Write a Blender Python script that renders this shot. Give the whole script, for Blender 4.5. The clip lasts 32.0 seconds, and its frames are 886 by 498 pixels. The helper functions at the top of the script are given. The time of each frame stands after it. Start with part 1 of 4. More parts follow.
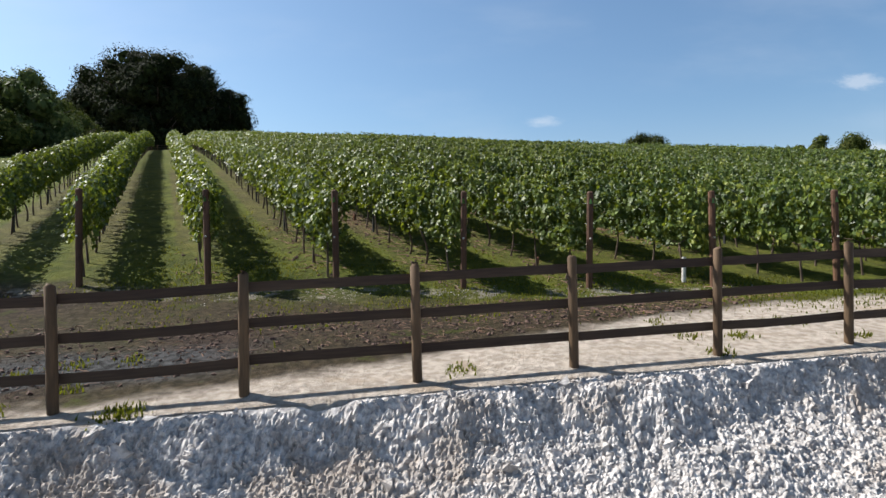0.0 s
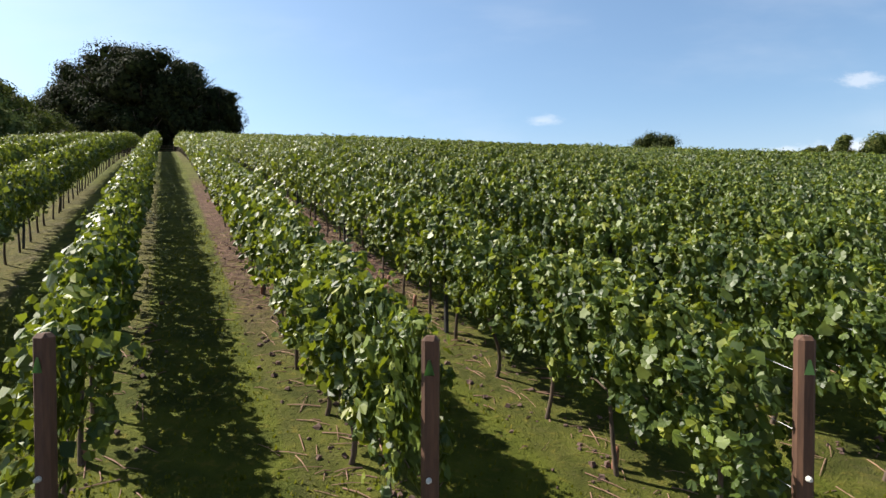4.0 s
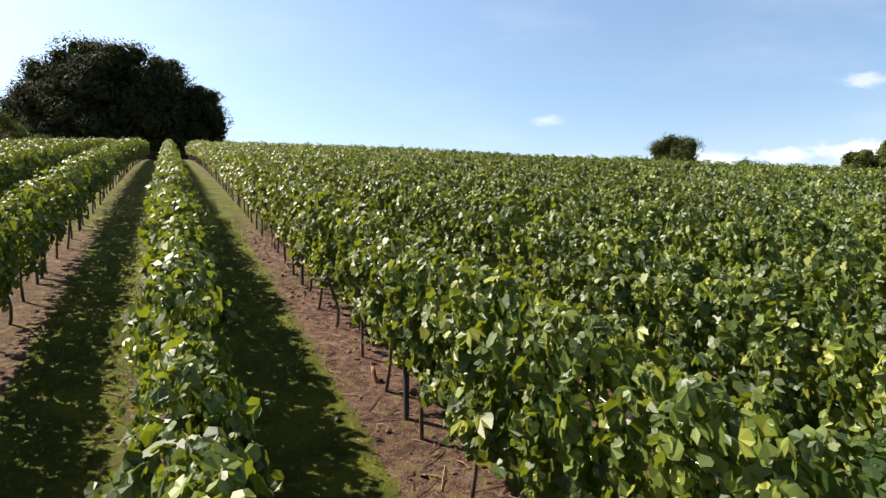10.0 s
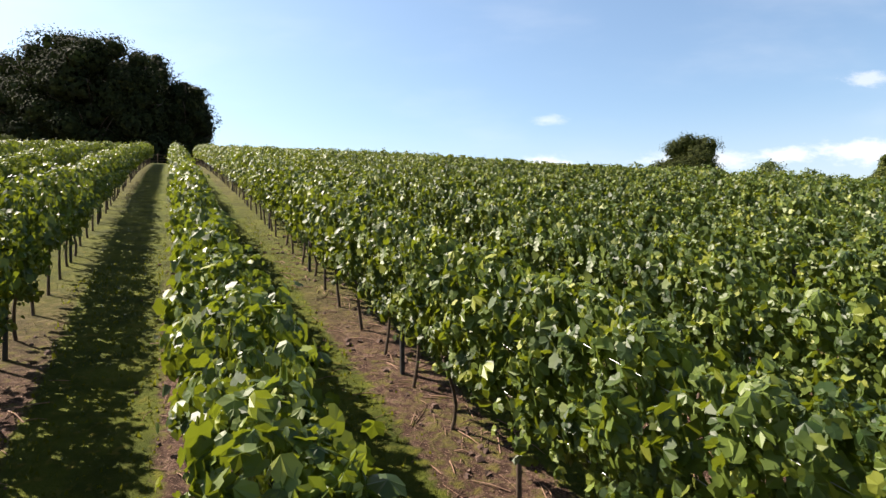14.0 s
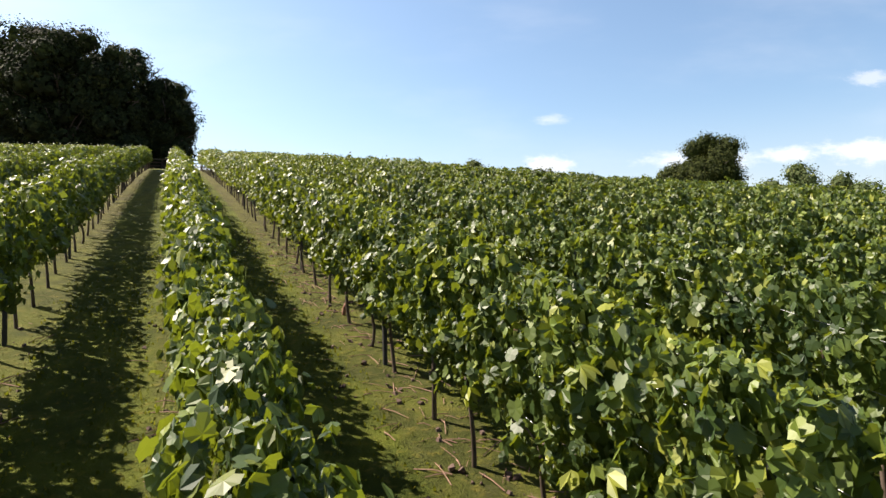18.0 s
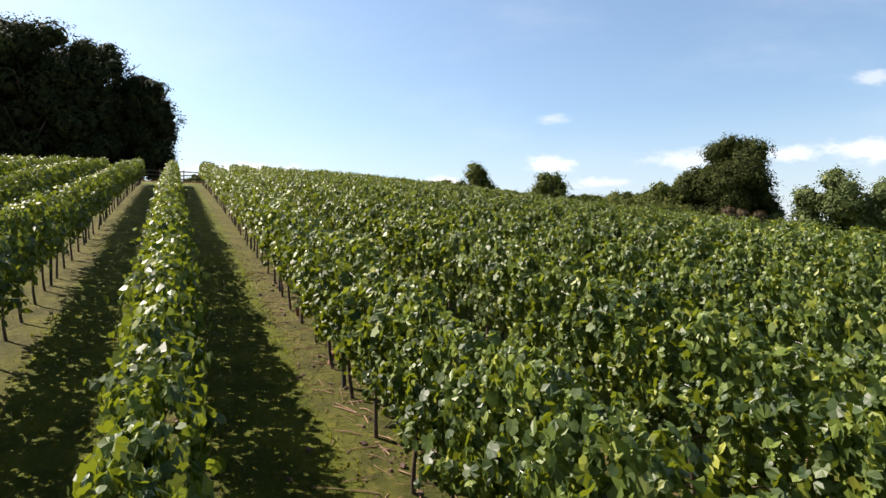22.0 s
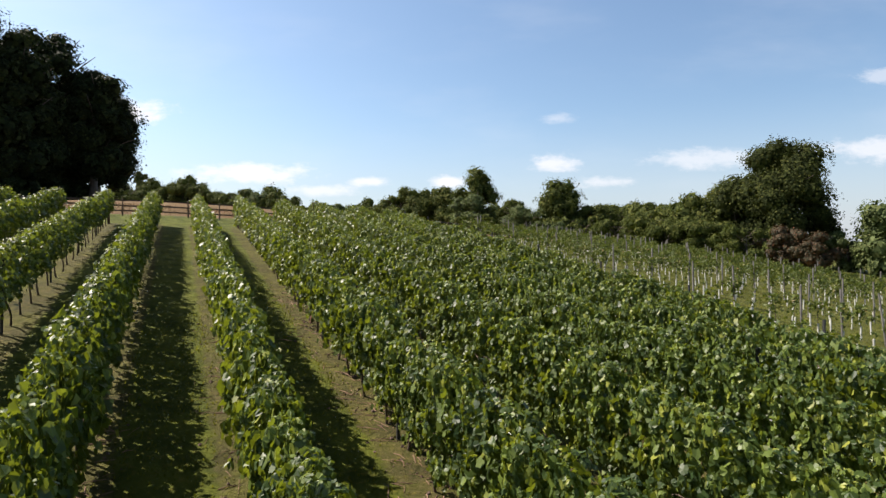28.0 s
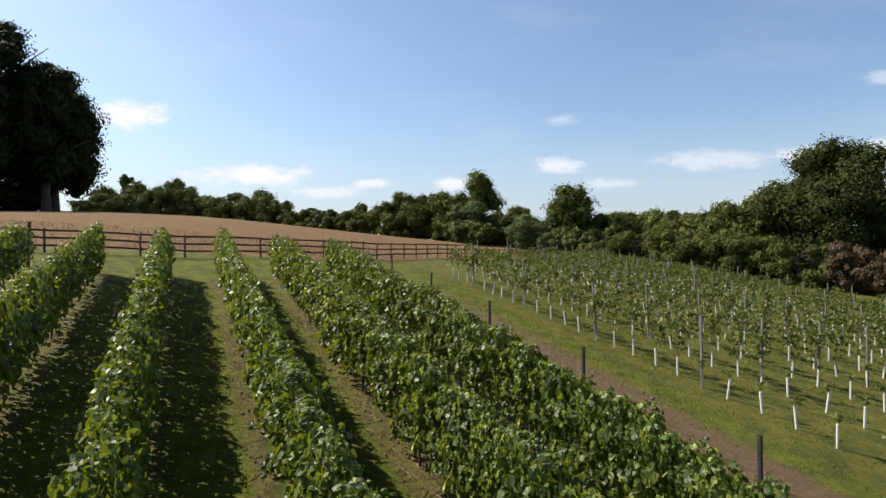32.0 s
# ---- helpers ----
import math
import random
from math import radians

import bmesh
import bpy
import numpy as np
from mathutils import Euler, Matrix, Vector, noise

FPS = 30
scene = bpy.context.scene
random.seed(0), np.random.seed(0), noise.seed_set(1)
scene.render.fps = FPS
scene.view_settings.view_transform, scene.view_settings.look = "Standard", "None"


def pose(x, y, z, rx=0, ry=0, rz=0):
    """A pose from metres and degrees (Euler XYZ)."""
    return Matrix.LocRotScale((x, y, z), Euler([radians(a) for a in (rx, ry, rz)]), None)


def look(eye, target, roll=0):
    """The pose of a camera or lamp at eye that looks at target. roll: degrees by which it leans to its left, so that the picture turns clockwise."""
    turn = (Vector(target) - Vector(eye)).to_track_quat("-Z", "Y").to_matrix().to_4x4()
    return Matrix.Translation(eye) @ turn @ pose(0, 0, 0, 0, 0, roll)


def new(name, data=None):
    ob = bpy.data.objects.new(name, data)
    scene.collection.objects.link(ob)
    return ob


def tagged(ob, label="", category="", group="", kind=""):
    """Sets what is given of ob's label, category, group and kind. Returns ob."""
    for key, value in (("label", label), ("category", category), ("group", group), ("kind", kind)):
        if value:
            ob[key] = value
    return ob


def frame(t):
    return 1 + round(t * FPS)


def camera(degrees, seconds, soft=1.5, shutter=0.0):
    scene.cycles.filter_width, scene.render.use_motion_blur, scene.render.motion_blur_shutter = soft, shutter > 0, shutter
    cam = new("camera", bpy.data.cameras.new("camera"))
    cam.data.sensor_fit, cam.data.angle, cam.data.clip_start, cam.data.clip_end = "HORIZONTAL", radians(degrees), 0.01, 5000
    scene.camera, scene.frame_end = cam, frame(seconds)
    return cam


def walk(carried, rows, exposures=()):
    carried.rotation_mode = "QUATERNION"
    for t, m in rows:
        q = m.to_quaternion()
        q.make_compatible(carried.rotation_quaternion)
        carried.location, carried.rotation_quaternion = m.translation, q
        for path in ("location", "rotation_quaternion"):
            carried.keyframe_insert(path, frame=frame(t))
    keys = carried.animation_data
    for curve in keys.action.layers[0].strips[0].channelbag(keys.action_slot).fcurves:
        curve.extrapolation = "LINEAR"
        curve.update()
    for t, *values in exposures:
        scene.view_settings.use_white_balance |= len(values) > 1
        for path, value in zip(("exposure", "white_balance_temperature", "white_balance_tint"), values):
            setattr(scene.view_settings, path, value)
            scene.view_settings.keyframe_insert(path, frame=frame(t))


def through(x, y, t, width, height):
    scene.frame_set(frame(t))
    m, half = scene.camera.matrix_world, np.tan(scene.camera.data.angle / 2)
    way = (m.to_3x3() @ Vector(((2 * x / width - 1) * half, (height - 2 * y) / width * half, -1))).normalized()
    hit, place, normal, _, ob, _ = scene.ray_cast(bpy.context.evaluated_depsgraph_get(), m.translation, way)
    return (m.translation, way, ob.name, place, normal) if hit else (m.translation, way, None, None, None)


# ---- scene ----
EXPOSURES = ((0, 0.74, 6250, 10), (2, 0.91, 6450, 10), (4, 1.13, 6650, 12), (7, 1.35, 7050, 14), (22, 1.26, 7000, 15), (32, 0.9, 6700, 15))
cam = camera(73.05, 32.0)
PATH = (
    (0, -0.000, -0.000, 0.001, 0.001, 0.576),
    (1, 0.050, 1.876, 0.335, 0.023, 0.536),
    (2, 0.172, 3.806, 0.760, 0.041, 0.492),
    (3, 0.340, 5.776, 1.262, 0.059, 0.464),
    (4, 0.506, 7.757, 1.791, 0.079, 0.442),
    (5, 0.650, 9.746, 2.311, 0.102, 0.427),
    (6, 0.781, 11.765, 2.813, 0.123, 0.429),
    (7, 0.914, 13.838, 3.299, 0.142, 0.447),
    (8, 1.047, 15.959, 3.775, 0.182, 0.472),
    (9, 1.172, 18.113, 4.245, 0.243, 0.487),
    (10, 1.281, 20.301, 4.722, 0.323, 0.504),
    (11, 1.383, 22.512, 5.202, 0.402, 0.496),
    (12, 1.486, 24.755, 5.678, 0.453, 0.475),
    (13, 1.594, 27.041, 6.149, 0.485, 0.459),
    (14, 1.710, 29.376, 6.614, 0.526, 0.445),
    (15, 1.835, 31.761, 7.078, 0.580, 0.435),
    (16, 1.969, 34.189, 7.547, 0.631, 0.425),
    (17, 2.114, 36.652, 8.033, 0.661, 0.418),
    (18, 2.268, 39.143, 8.546, 0.680, 0.409),
    (19, 2.432, 41.656, 9.098, 0.701, 0.390),
    (20, 2.606, 44.188, 9.698, 0.743, 0.377),
    (21, 2.783, 46.740, 10.330, 0.815, 0.367),
    (22, 2.960, 49.310, 10.974, 0.896, 0.371),
    (23, 3.136, 51.901, 11.607, 0.955, 0.376),
    (24, 3.314, 54.507, 12.219, 1.013, 0.370),
    (25, 3.506, 57.121, 12.822, 1.082, 0.366),
    (26, 3.731, 59.758, 13.436, 1.155, 0.365),
    (27, 4.001, 62.454, 14.068, 1.233, 0.356),
    (28, 4.313, 65.256, 14.711, 1.314, 0.339),
    (29, 4.640, 68.206, 15.345, 1.391, 0.324),
    (30, 4.934, 71.321, 15.935, 1.462, 0.343),
    (31, 5.145, 74.610, 16.452, 1.549, 0.394),
    (32, 5.251, 78.070, 16.897, 1.656, 0.496),
)
walk(cam, [(t, pose(x, y, z, 90 + p, 0.40, w)) for t, x, y, z, w, p in PATH], EXPOSURES)

# ---- world and sun ----
SUN_YAW, SUN_ELEVATION = 69.0, 46.0     # degrees to the left of +y, and up
world = bpy.data.worlds.new("sky")
scene.world = world
world.use_nodes = True


class Nodes:
    """Short hand for a node tree."""

    def __init__(self, tree):
        self.tree = tree

    def add(self, kind, *values, operation=""):
        node = self.tree.nodes.new(kind)
        if operation:
            node.operation = operation
        for slot, value in zip(node.inputs, values):
            self.link(slot, value)
        return node

    def link(self, slot, value):
        if value is None:
            return
        if isinstance(value, bpy.types.NodeSocket):
            self.tree.links.new(value, slot)
        elif isinstance(value, bpy.types.Node):
            self.tree.links.new(value.outputs[0], slot)
        else:
            slot.default_value = value

    def math(self, op, a, b=None, c=None):
        return self.add("ShaderNodeMath", a, b, c, operation=op).outputs[0]

    def mix(self, fac, a, b):
        node = self.tree.nodes.new("ShaderNodeMix")
        node.data_type = "RGBA"
        for slot, value in ((node.inputs[0], fac), (node.inputs[6], a), (node.inputs[7], b)):
            if isinstance(value, tuple) and len(value) == 3:
                value = (*value, 1)
            self.link(slot, value)
        return node.outputs[2]

    def noise(self, vector, scale, detail=4, rough=0.55):
        node = self.tree.nodes.new("ShaderNodeTexNoise")
        self.link(node.inputs["Vector"], vector)
        node.inputs["Scale"].default_value = scale
        node.inputs["Detail"].default_value = detail
        node.inputs["Roughness"].default_value = rough
        return node.outputs[0]

    def ramp(self, value, low, high, a=0.0, b=1.0):
        node = self.tree.nodes.new("ShaderNodeMapRange")
        node.interpolation_type = "SMOOTHSTEP"
        for slot, v in zip(node.inputs, (value, low, high, a, b)):
            self.link(slot, v)
        return node.outputs[0]


CLOUDS = (    # small clouds low in the sky: slope across and up from the y axis, half width, half height, strength
    (-0.56, 0.241, 0.075, 0.022, 1.0), (-0.35, 0.136, 0.11, 0.018, 0.9), (-0.145, 0.12, 0.034, 0.009, 0.7), (-0.015, 0.118, 0.03, 0.012, 0.8),
    (0.162, 0.148, 0.042, 0.016, 0.7), (0.42, 0.153, 0.1, 0.018, 0.5), (0.57, 0.16, 0.05, 0.013, 0.6), (0.70, 0.165, 0.09, 0.02, 0.6),
    (0.70, 0.285, 0.045, 0.013, 0.4), (0.17, 0.222, 0.03, 0.009, 0.34), (0.24, 0.115, 0.05, 0.01, 0.5), (-0.22, 0.105, 0.06, 0.01, 0.6))


def sky_nodes():
    n = Nodes(world.node_tree)
    back = world.node_tree.nodes["Background"]
    sky = n.tree.nodes.new("ShaderNodeTexSky")
    sky.sky_type = "NISHITA"
    sky.sun_disc = False
    sky.sun_elevation = radians(SUN_ELEVATION)
    sky.sun_rotation = radians(-SUN_YAW)
    sky.altitude = 100
    sky.air_density, sky.dust_density, sky.ozone_density = 1.0, 1.6, 1.2
    way = n.tree.nodes.new("ShaderNodeTexCoord").outputs["Generated"]
    sep = n.add("ShaderNodeSeparateXYZ", way)
    ahead = n.math("MAXIMUM", sep.outputs[1], 0.02)
    sx, sz = n.math("DIVIDE", sep.outputs[0], ahead), n.math("DIVIDE", sep.outputs[2], ahead)
    ragged = n.noise(n.add("ShaderNodeCombineXYZ", sx, n.math("MULTIPLY", sz, 2.2)).outputs[0], 22, 8, 0.68)
    total = 0.0
    for cx, cz, w, h, strength in CLOUDS:
        dx, dz = n.math("DIVIDE", n.math("SUBTRACT", sx, cx), w), n.math("DIVIDE", n.math("SUBTRACT", sz, cz), h)
        far = n.math("ADD", n.math("SQRT", n.math("ADD", n.math("MULTIPLY", dx, dx), n.math("MULTIPLY", dz, dz))), n.math("MULTIPLY", n.math("SUBTRACT", ragged, 0.5), 2.4))
        total = n.math("MAXIMUM", total, n.ramp(far, 1.3, 0.25, 0.0, strength))
    veil = n.math("MULTIPLY", n.ramp(n.noise(n.add("ShaderNodeCombineXYZ", sx, n.math("MULTIPLY", sz, 3.0)).outputs[0], 2.4, 5), 0.45, 0.75), 0.1)
    total = n.math("MAXIMUM", total, veil)
    tinted = n.add("ShaderNodeVectorMath", sky.outputs[0], (1.46, 1.69, 1.76), operation="MULTIPLY").outputs[0]
    deep = n.ramp(sep.outputs[2], 0.38, 0.85, 1.0, 0.45)      # sky overhead, out of view, is dimmed so that it fills shadows less
    tinted = n.add("ShaderNodeVectorMath", tinted, deep, operation="MULTIPLY").outputs[0]
    tinted = n.mix(n.ramp(sep.outputs[2], 0.0, 0.24, 0.6, 0.0), tinted, (6.9, 7.6, 9.0))      # haze towards the horizon
    n.link(back.inputs[0], n.mix(total, tinted, (10.8, 11.1, 11.5)))
    back.inputs[1].default_value = 0.05


sky_nodes()
sun = new("sun", bpy.data.lights.new("sun", "SUN"))
sun.data.energy, sun.data.angle, sun.data.color = 5.0, radians(0.6), (1.0, 0.94, 0.84)
sun.matrix_basis = pose(0, 0, 60, 90 - SUN_ELEVATION, 0, 0)
towards = Vector((-math.sin(radians(SUN_YAW)) * math.cos(radians(SUN_ELEVATION)), math.cos(radians(SUN_YAW)) * math.cos(radians(SUN_ELEVATION)), math.sin(radians(SUN_ELEVATION))))
sun.matrix_basis = look(towards * 80, (0, 0, 0))

# ---- materials ----
ROW_W, ROW_YAW, ROW_U0 = 2.265, 25.065, 5.322
UX, UY = math.cos(radians(ROW_YAW)), math.sin(radians(ROW_YAW))    # across the rows
FENCE_X, FENCE_Y, FENCE_YAW = -0.29, 6.507, 9.9


def material(name):
    m = bpy.data.materials.new(name)
    m.use_nodes = True
    n = Nodes(m.node_tree)
    bsdf = m.node_tree.nodes["Principled BSDF"]
    place = m.node_tree.nodes.new("ShaderNodeNewGeometry")
    return m, n, bsdf, place


def bump(n, bsdf, height, strength, reach):
    node = n.tree.nodes.new("ShaderNodeBump")
    node.inputs["Strength"].default_value = strength
    node.inputs["Distance"].default_value = reach
    n.link(node.inputs["Height"], height)
    n.link(bsdf.inputs["Normal"], node.outputs[0])


def plain(name, dark, light, rough=0.8, grain=(6, 60), relief=0.3, reach=0.01, stretch=(1, 1, 1), metal=0.0):
    """A surface with variation at two scales, in the object's own coordinates."""
    m, n, bsdf, place = material(name)
    tex = n.tree.nodes.new("ShaderNodeTexCoord")
    scaled = n.add("ShaderNodeVectorMath", tex.outputs["Object"], stretch, operation="MULTIPLY").outputs[0]
    info = n.tree.nodes.new("ShaderNodeObjectInfo")
    moved = n.add("ShaderNodeVectorMath", scaled, info.outputs["Random"], operation="ADD").outputs[0]
    big, small = n.noise(moved, grain[0]), n.noise(moved, grain[1])
    both = n.math("ADD", n.math("MULTIPLY", big, 0.6), n.math("MULTIPLY", small, 0.4))
    n.link(bsdf.inputs["Base Color"], n.mix(n.ramp(both, 0.3, 0.7), dark, light))
    bsdf.inputs["Roughness"].default_value = rough
    bsdf.inputs["Metallic"].default_value = metal
    bump(n, bsdf, both, relief, reach)
    return m


def leafy(name, dark, light, tip, through, share=0.35, rough=0.45, odd=None, gloss=0.4, deep=None):
    """Leaves: each one a little different, light passes through them."""
    m, n, bsdf, place = material(name)
    rnd = place.outputs["Random Per Island"]
    big = n.noise(place.outputs["Position"], 0.35, 2)
    colour = n.mix(n.ramp(rnd, 0.1, 0.8), dark, light)
    colour = n.mix(n.ramp(n.math("ADD", rnd, n.math("MULTIPLY", big, 0.35)), 0.98, 1.14), colour, tip)
    if odd:
        colour = n.mix(n.ramp(n.math("FRACT", n.math("MULTIPLY", rnd, 57.0)), 0.985, 0.995), colour, odd)
    if deep:      # noise patches of a darker, bluer green
        colour = n.mix(n.ramp(n.noise(place.outputs["Position"], 1.7, 3), 0.46, 0.64, 0.0, 0.7), colour, deep)
    n.link(bsdf.inputs["Base Color"], colour)
    bsdf.inputs["Roughness"].default_value = rough
    bsdf.inputs["Specular IOR Level"].default_value = gloss
    glow = n.add("ShaderNodeBsdfTranslucent", (*through, 1))
    n.link(glow.inputs[0], n.mix(0.55, through, n.mix(0.5, colour, through)))
    both = n.add("ShaderNodeMixShader", share, bsdf.outputs[0], glow.outputs[0])
    n.link(m.node_tree.nodes["Material Output"].inputs[0], both.outputs[0])
    return m


def ground_material():
    m, n, bsdf, place = material("ground_cover")
    pos = place.outputs["Position"]
    sep = n.add("ShaderNodeSeparateXYZ", pos)
    x, y = sep.outputs[0], sep.outputs[1]
    u = n.math("ADD", n.math("MULTIPLY", x, UX), n.math("MULTIPLY", y, UY))
    v = n.math("ADD", n.math("MULTIPLY", x, -UY), n.math("MULTIPLY", y, UX))
    nx, ny = -math.sin(radians(FENCE_YAW)), math.cos(radians(FENCE_YAW))
    s = n.math("ADD", n.math("MULTIPLY", n.math("SUBTRACT", x, FENCE_X), nx), n.math("MULTIPLY", n.math("SUBTRACT", y, FENCE_Y), ny))
    big, mid, fine, tiny = n.noise(pos, 0.35, 3), n.noise(pos, 1.6, 4), n.noise(pos, 9, 5), n.noise(pos, 45, 4, 0.7)
    wobble = n.math("MULTIPLY", n.math("SUBTRACT", mid, 0.5), 0.9)
    # grass, greener and yellower by patches, with dry tips
    grass = n.mix(n.ramp(mid, 0.3, 0.7), (0.042, 0.057, 0.007), (0.099, 0.116, 0.014))
    grass = n.mix(n.ramp(fine, 0.52, 0.78), grass, (0.15, 0.134, 0.023))
    grass = n.mix(n.math("MULTIPLY", n.ramp(tiny, 0.55, 0.7), 0.45), grass, (0.016, 0.022, 0.003))
    soil = n.mix(n.ramp(fine, 0.3, 0.7), (0.045, 0.025, 0.018), (0.155, 0.088, 0.066))
    soil = n.mix(n.ramp(tiny, 0.56, 0.66), soil, (0.30, 0.2, 0.15))
    patchy = n.noise(pos, 4.2, 4, 0.65)
    soil = n.mix(n.ramp(patchy, 0.46, 0.34, 0.0, 0.75), soil, (0.05, 0.026, 0.02))
    soil = n.mix(n.ramp(patchy, 0.54, 0.68, 0.0, 0.7), soil, (0.24, 0.155, 0.12))
    soil = n.mix(n.ramp(tiny, 0.44, 0.36), soil, (0.03, 0.017, 0.012))
    dark_soil = n.mix(n.ramp(fine, 0.35, 0.65), (0.020, 0.013, 0.009), (0.064, 0.042, 0.031))
    dark_soil = n.mix(n.ramp(tiny, 0.6, 0.7), dark_soil, (0.17, 0.125, 0.095))
    chalk = n.mix(n.ramp(fine, 0.3, 0.7), (0.34, 0.285, 0.235), (0.57, 0.5, 0.435))
    chalk = n.mix(n.ramp(mid, 0.55, 0.75), chalk, (0.42, 0.335, 0.26))
    rubble = n.mix(n.ramp(fine, 0.3, 0.7), (0.142, 0.121, 0.109), (0.397, 0.353, 0.315))
    hay = n.mix(n.ramp(mid, 0.3, 0.7), (0.105, 0.066, 0.026), (0.155, 0.097, 0.044))
    hay = n.mix(n.ramp(big, 0.52, 0.66), hay, (0.129, 0.063, 0.033))
    # strip under each row
    phase = n.math("ABSOLUTE", n.math("SUBTRACT", n.math("FRACT", n.math("ADD", n.math("DIVIDE", n.math("SUBTRACT", u, ROW_U0), ROW_W), 100.5)), 0.5))
    edge = n.math("ADD", n.math("MULTIPLY", phase, ROW_W), n.math("MULTIPLY", n.math("SUBTRACT", fine, 0.5), 0.35))
    strip = n.ramp(n.math("ADD", edge, n.math("MULTIPLY", wobble, 0.25)), 0.42, 0.56, 1.0, 0.0)
    strip = n.math("MULTIPLY", strip, n.ramp(n.math("ADD", fine, n.math("MULTIPLY", big, 0.5)), 0.72, 0.98, 1.0, 0.3))
    strip = n.math("MULTIPLY", strip, n.math("MULTIPLY", n.math("ADD", n.ramp(v, 33.0, 40.0, 1.0, 0.14), n.ramp(v, 46.0, 58.0, 0.0, 0.24)), n.ramp(n.math("ADD", v, n.math("MULTIPLY", wobble, 4)), 14.0, 19.0, 0.15, 1.0)))     # grassed over by the headland and halfway up
    block = n.math("MULTIPLY", n.ramp(n.math("ADD", u, wobble), 44.6, 45.2, 1.0, 0.0), n.ramp(v, 95.0, 95.6, 1.0, 0.0))
    block = n.math("MULTIPLY", block, n.math("MULTIPLY", n.ramp(u, -5.2, -4.7), n.ramp(u, 3.6, 4.6, 0.4, 1.0)))
    cover = n.mix(n.math("MULTIPLY", strip, block), grass, soil)
    plot = n.math("MULTIPLY", n.ramp(u, 49.5, 51.0), n.ramp(n.math("ADD", fine, n.math("MULTIPLY", mid, 0.6)), 0.6, 0.95, 0.05, 0.45))
    cover = n.mix(plot, cover, n.mix(0.5, grass, soil))
    # farm track between the two plantings
    track = n.math("MULTIPLY", n.ramp(n.math("ADD", u, wobble), 46.6, 47.4), n.ramp(n.math("ADD", u, wobble), 48.8, 49.5, 1.0, 0.0))
    track = n.math("MULTIPLY", track, n.ramp(n.math("ADD", v, n.math("MULTIPLY", wobble, 8)), 84.0, 96.0, 1.0, 0.0))
    cover = n.mix(n.math("MULTIPLY", track, n.ramp(fine, 0.3, 0.6, 0.5, 0.95)), cover, n.mix(0.5, soil, (0.125, 0.082, 0.05)))
    far_edge = n.math("ADD", 101.5, n.math("MULTIPLY", n.math("MAXIMUM", n.math("SUBTRACT", u, 47.0), 0.0), 0.93))
    cover = n.mix(n.ramp(n.math("SUBTRACT", n.math("ADD", v, wobble), far_edge), 0.0, 1.0), cover, hay)
    # headland: bare soil on one side, then the chalk path along the fence
    bare = n.math("MULTIPLY", n.ramp(n.math("ADD", n.math("ADD", s, n.math("MULTIPLY", x, 0.3)), wobble), 3.4, 4.9, 1.0, 0.0), n.ramp(n.math("ADD", big, n.math("MULTIPLY", fine, 0.4)), 0.5, 0.8, 1.0, 0.85))
    cover = n.mix(bare, cover, n.mix(n.ramp(n.math("ADD", mid, n.math("MULTIPLY", fine, 0.5)), 0.84, 0.98), dark_soil, (0.04, 0.044, 0.010)))
    foot = n.math("ADD", n.math("SUBTRACT", v, 10.0), n.math("DIVIDE", n.math("SUBTRACT", u, ROW_U0), ROW_W))     # broken chalk along the ends of the rows
    foot = n.math("MULTIPLY", n.ramp(n.math("ADD", n.math("ABSOLUTE", foot), n.math("MULTIPLY", wobble, 0.8)), 0.25, 0.6, 1.0, 0.0), n.ramp(n.math("ADD", mid, n.math("MULTIPLY", fine, 0.5)), 0.76, 0.86))
    cover = n.mix(n.math("MULTIPLY", foot, n.ramp(u, 18.0, 20.0, 0.9, 0.0)), cover, n.mix(n.ramp(tiny, 0.4, 0.6), (0.09, 0.078, 0.06), (0.33, 0.3, 0.26)))
    grey = n.math("MULTIPLY", n.ramp(n.math("ADD", x, wobble), -3.4, -2.0, 1.0, 0.0), n.math("MULTIPLY", n.ramp(n.math("ADD", s, wobble), 0.5, 0.9), n.ramp(n.math("ADD", s, wobble), 1.7, 2.4, 1.0, 0.0)))
    cover = n.mix(n.math("MULTIPLY", grey, 0.85), cover, n.mix(n.ramp(fine, 0.35, 0.65), (0.018, 0.019, 0.021), (0.085, 0.088, 0.095)))     # spilled grey rubble
    lip = n.math("SUBTRACT", n.math("ADD", s, wobble), n.ramp(x, -4.5, 6.0, 0.05, 2.2))
    cover = n.mix(n.ramp(lip, -0.25, 0.3, 1.0, 0.0), cover, chalk)
    cover = n.mix(n.ramp(n.math("ADD", s, n.math("MULTIPLY", wobble, 0.4)), -0.7, -0.4, 1.0, 0.0), cover, rubble)
    n.link(bsdf.inputs["Base Color"], cover)
    bsdf.inputs["Roughness"].default_value = 0.95
    bsdf.inputs["Specular IOR Level"].default_value = 0.15
    bump(n, bsdf, n.math("ADD", n.math("MULTIPLY", fine, 0.7), n.math("MULTIPLY", tiny, 0.5)), 0.9, 0.09)
    return m


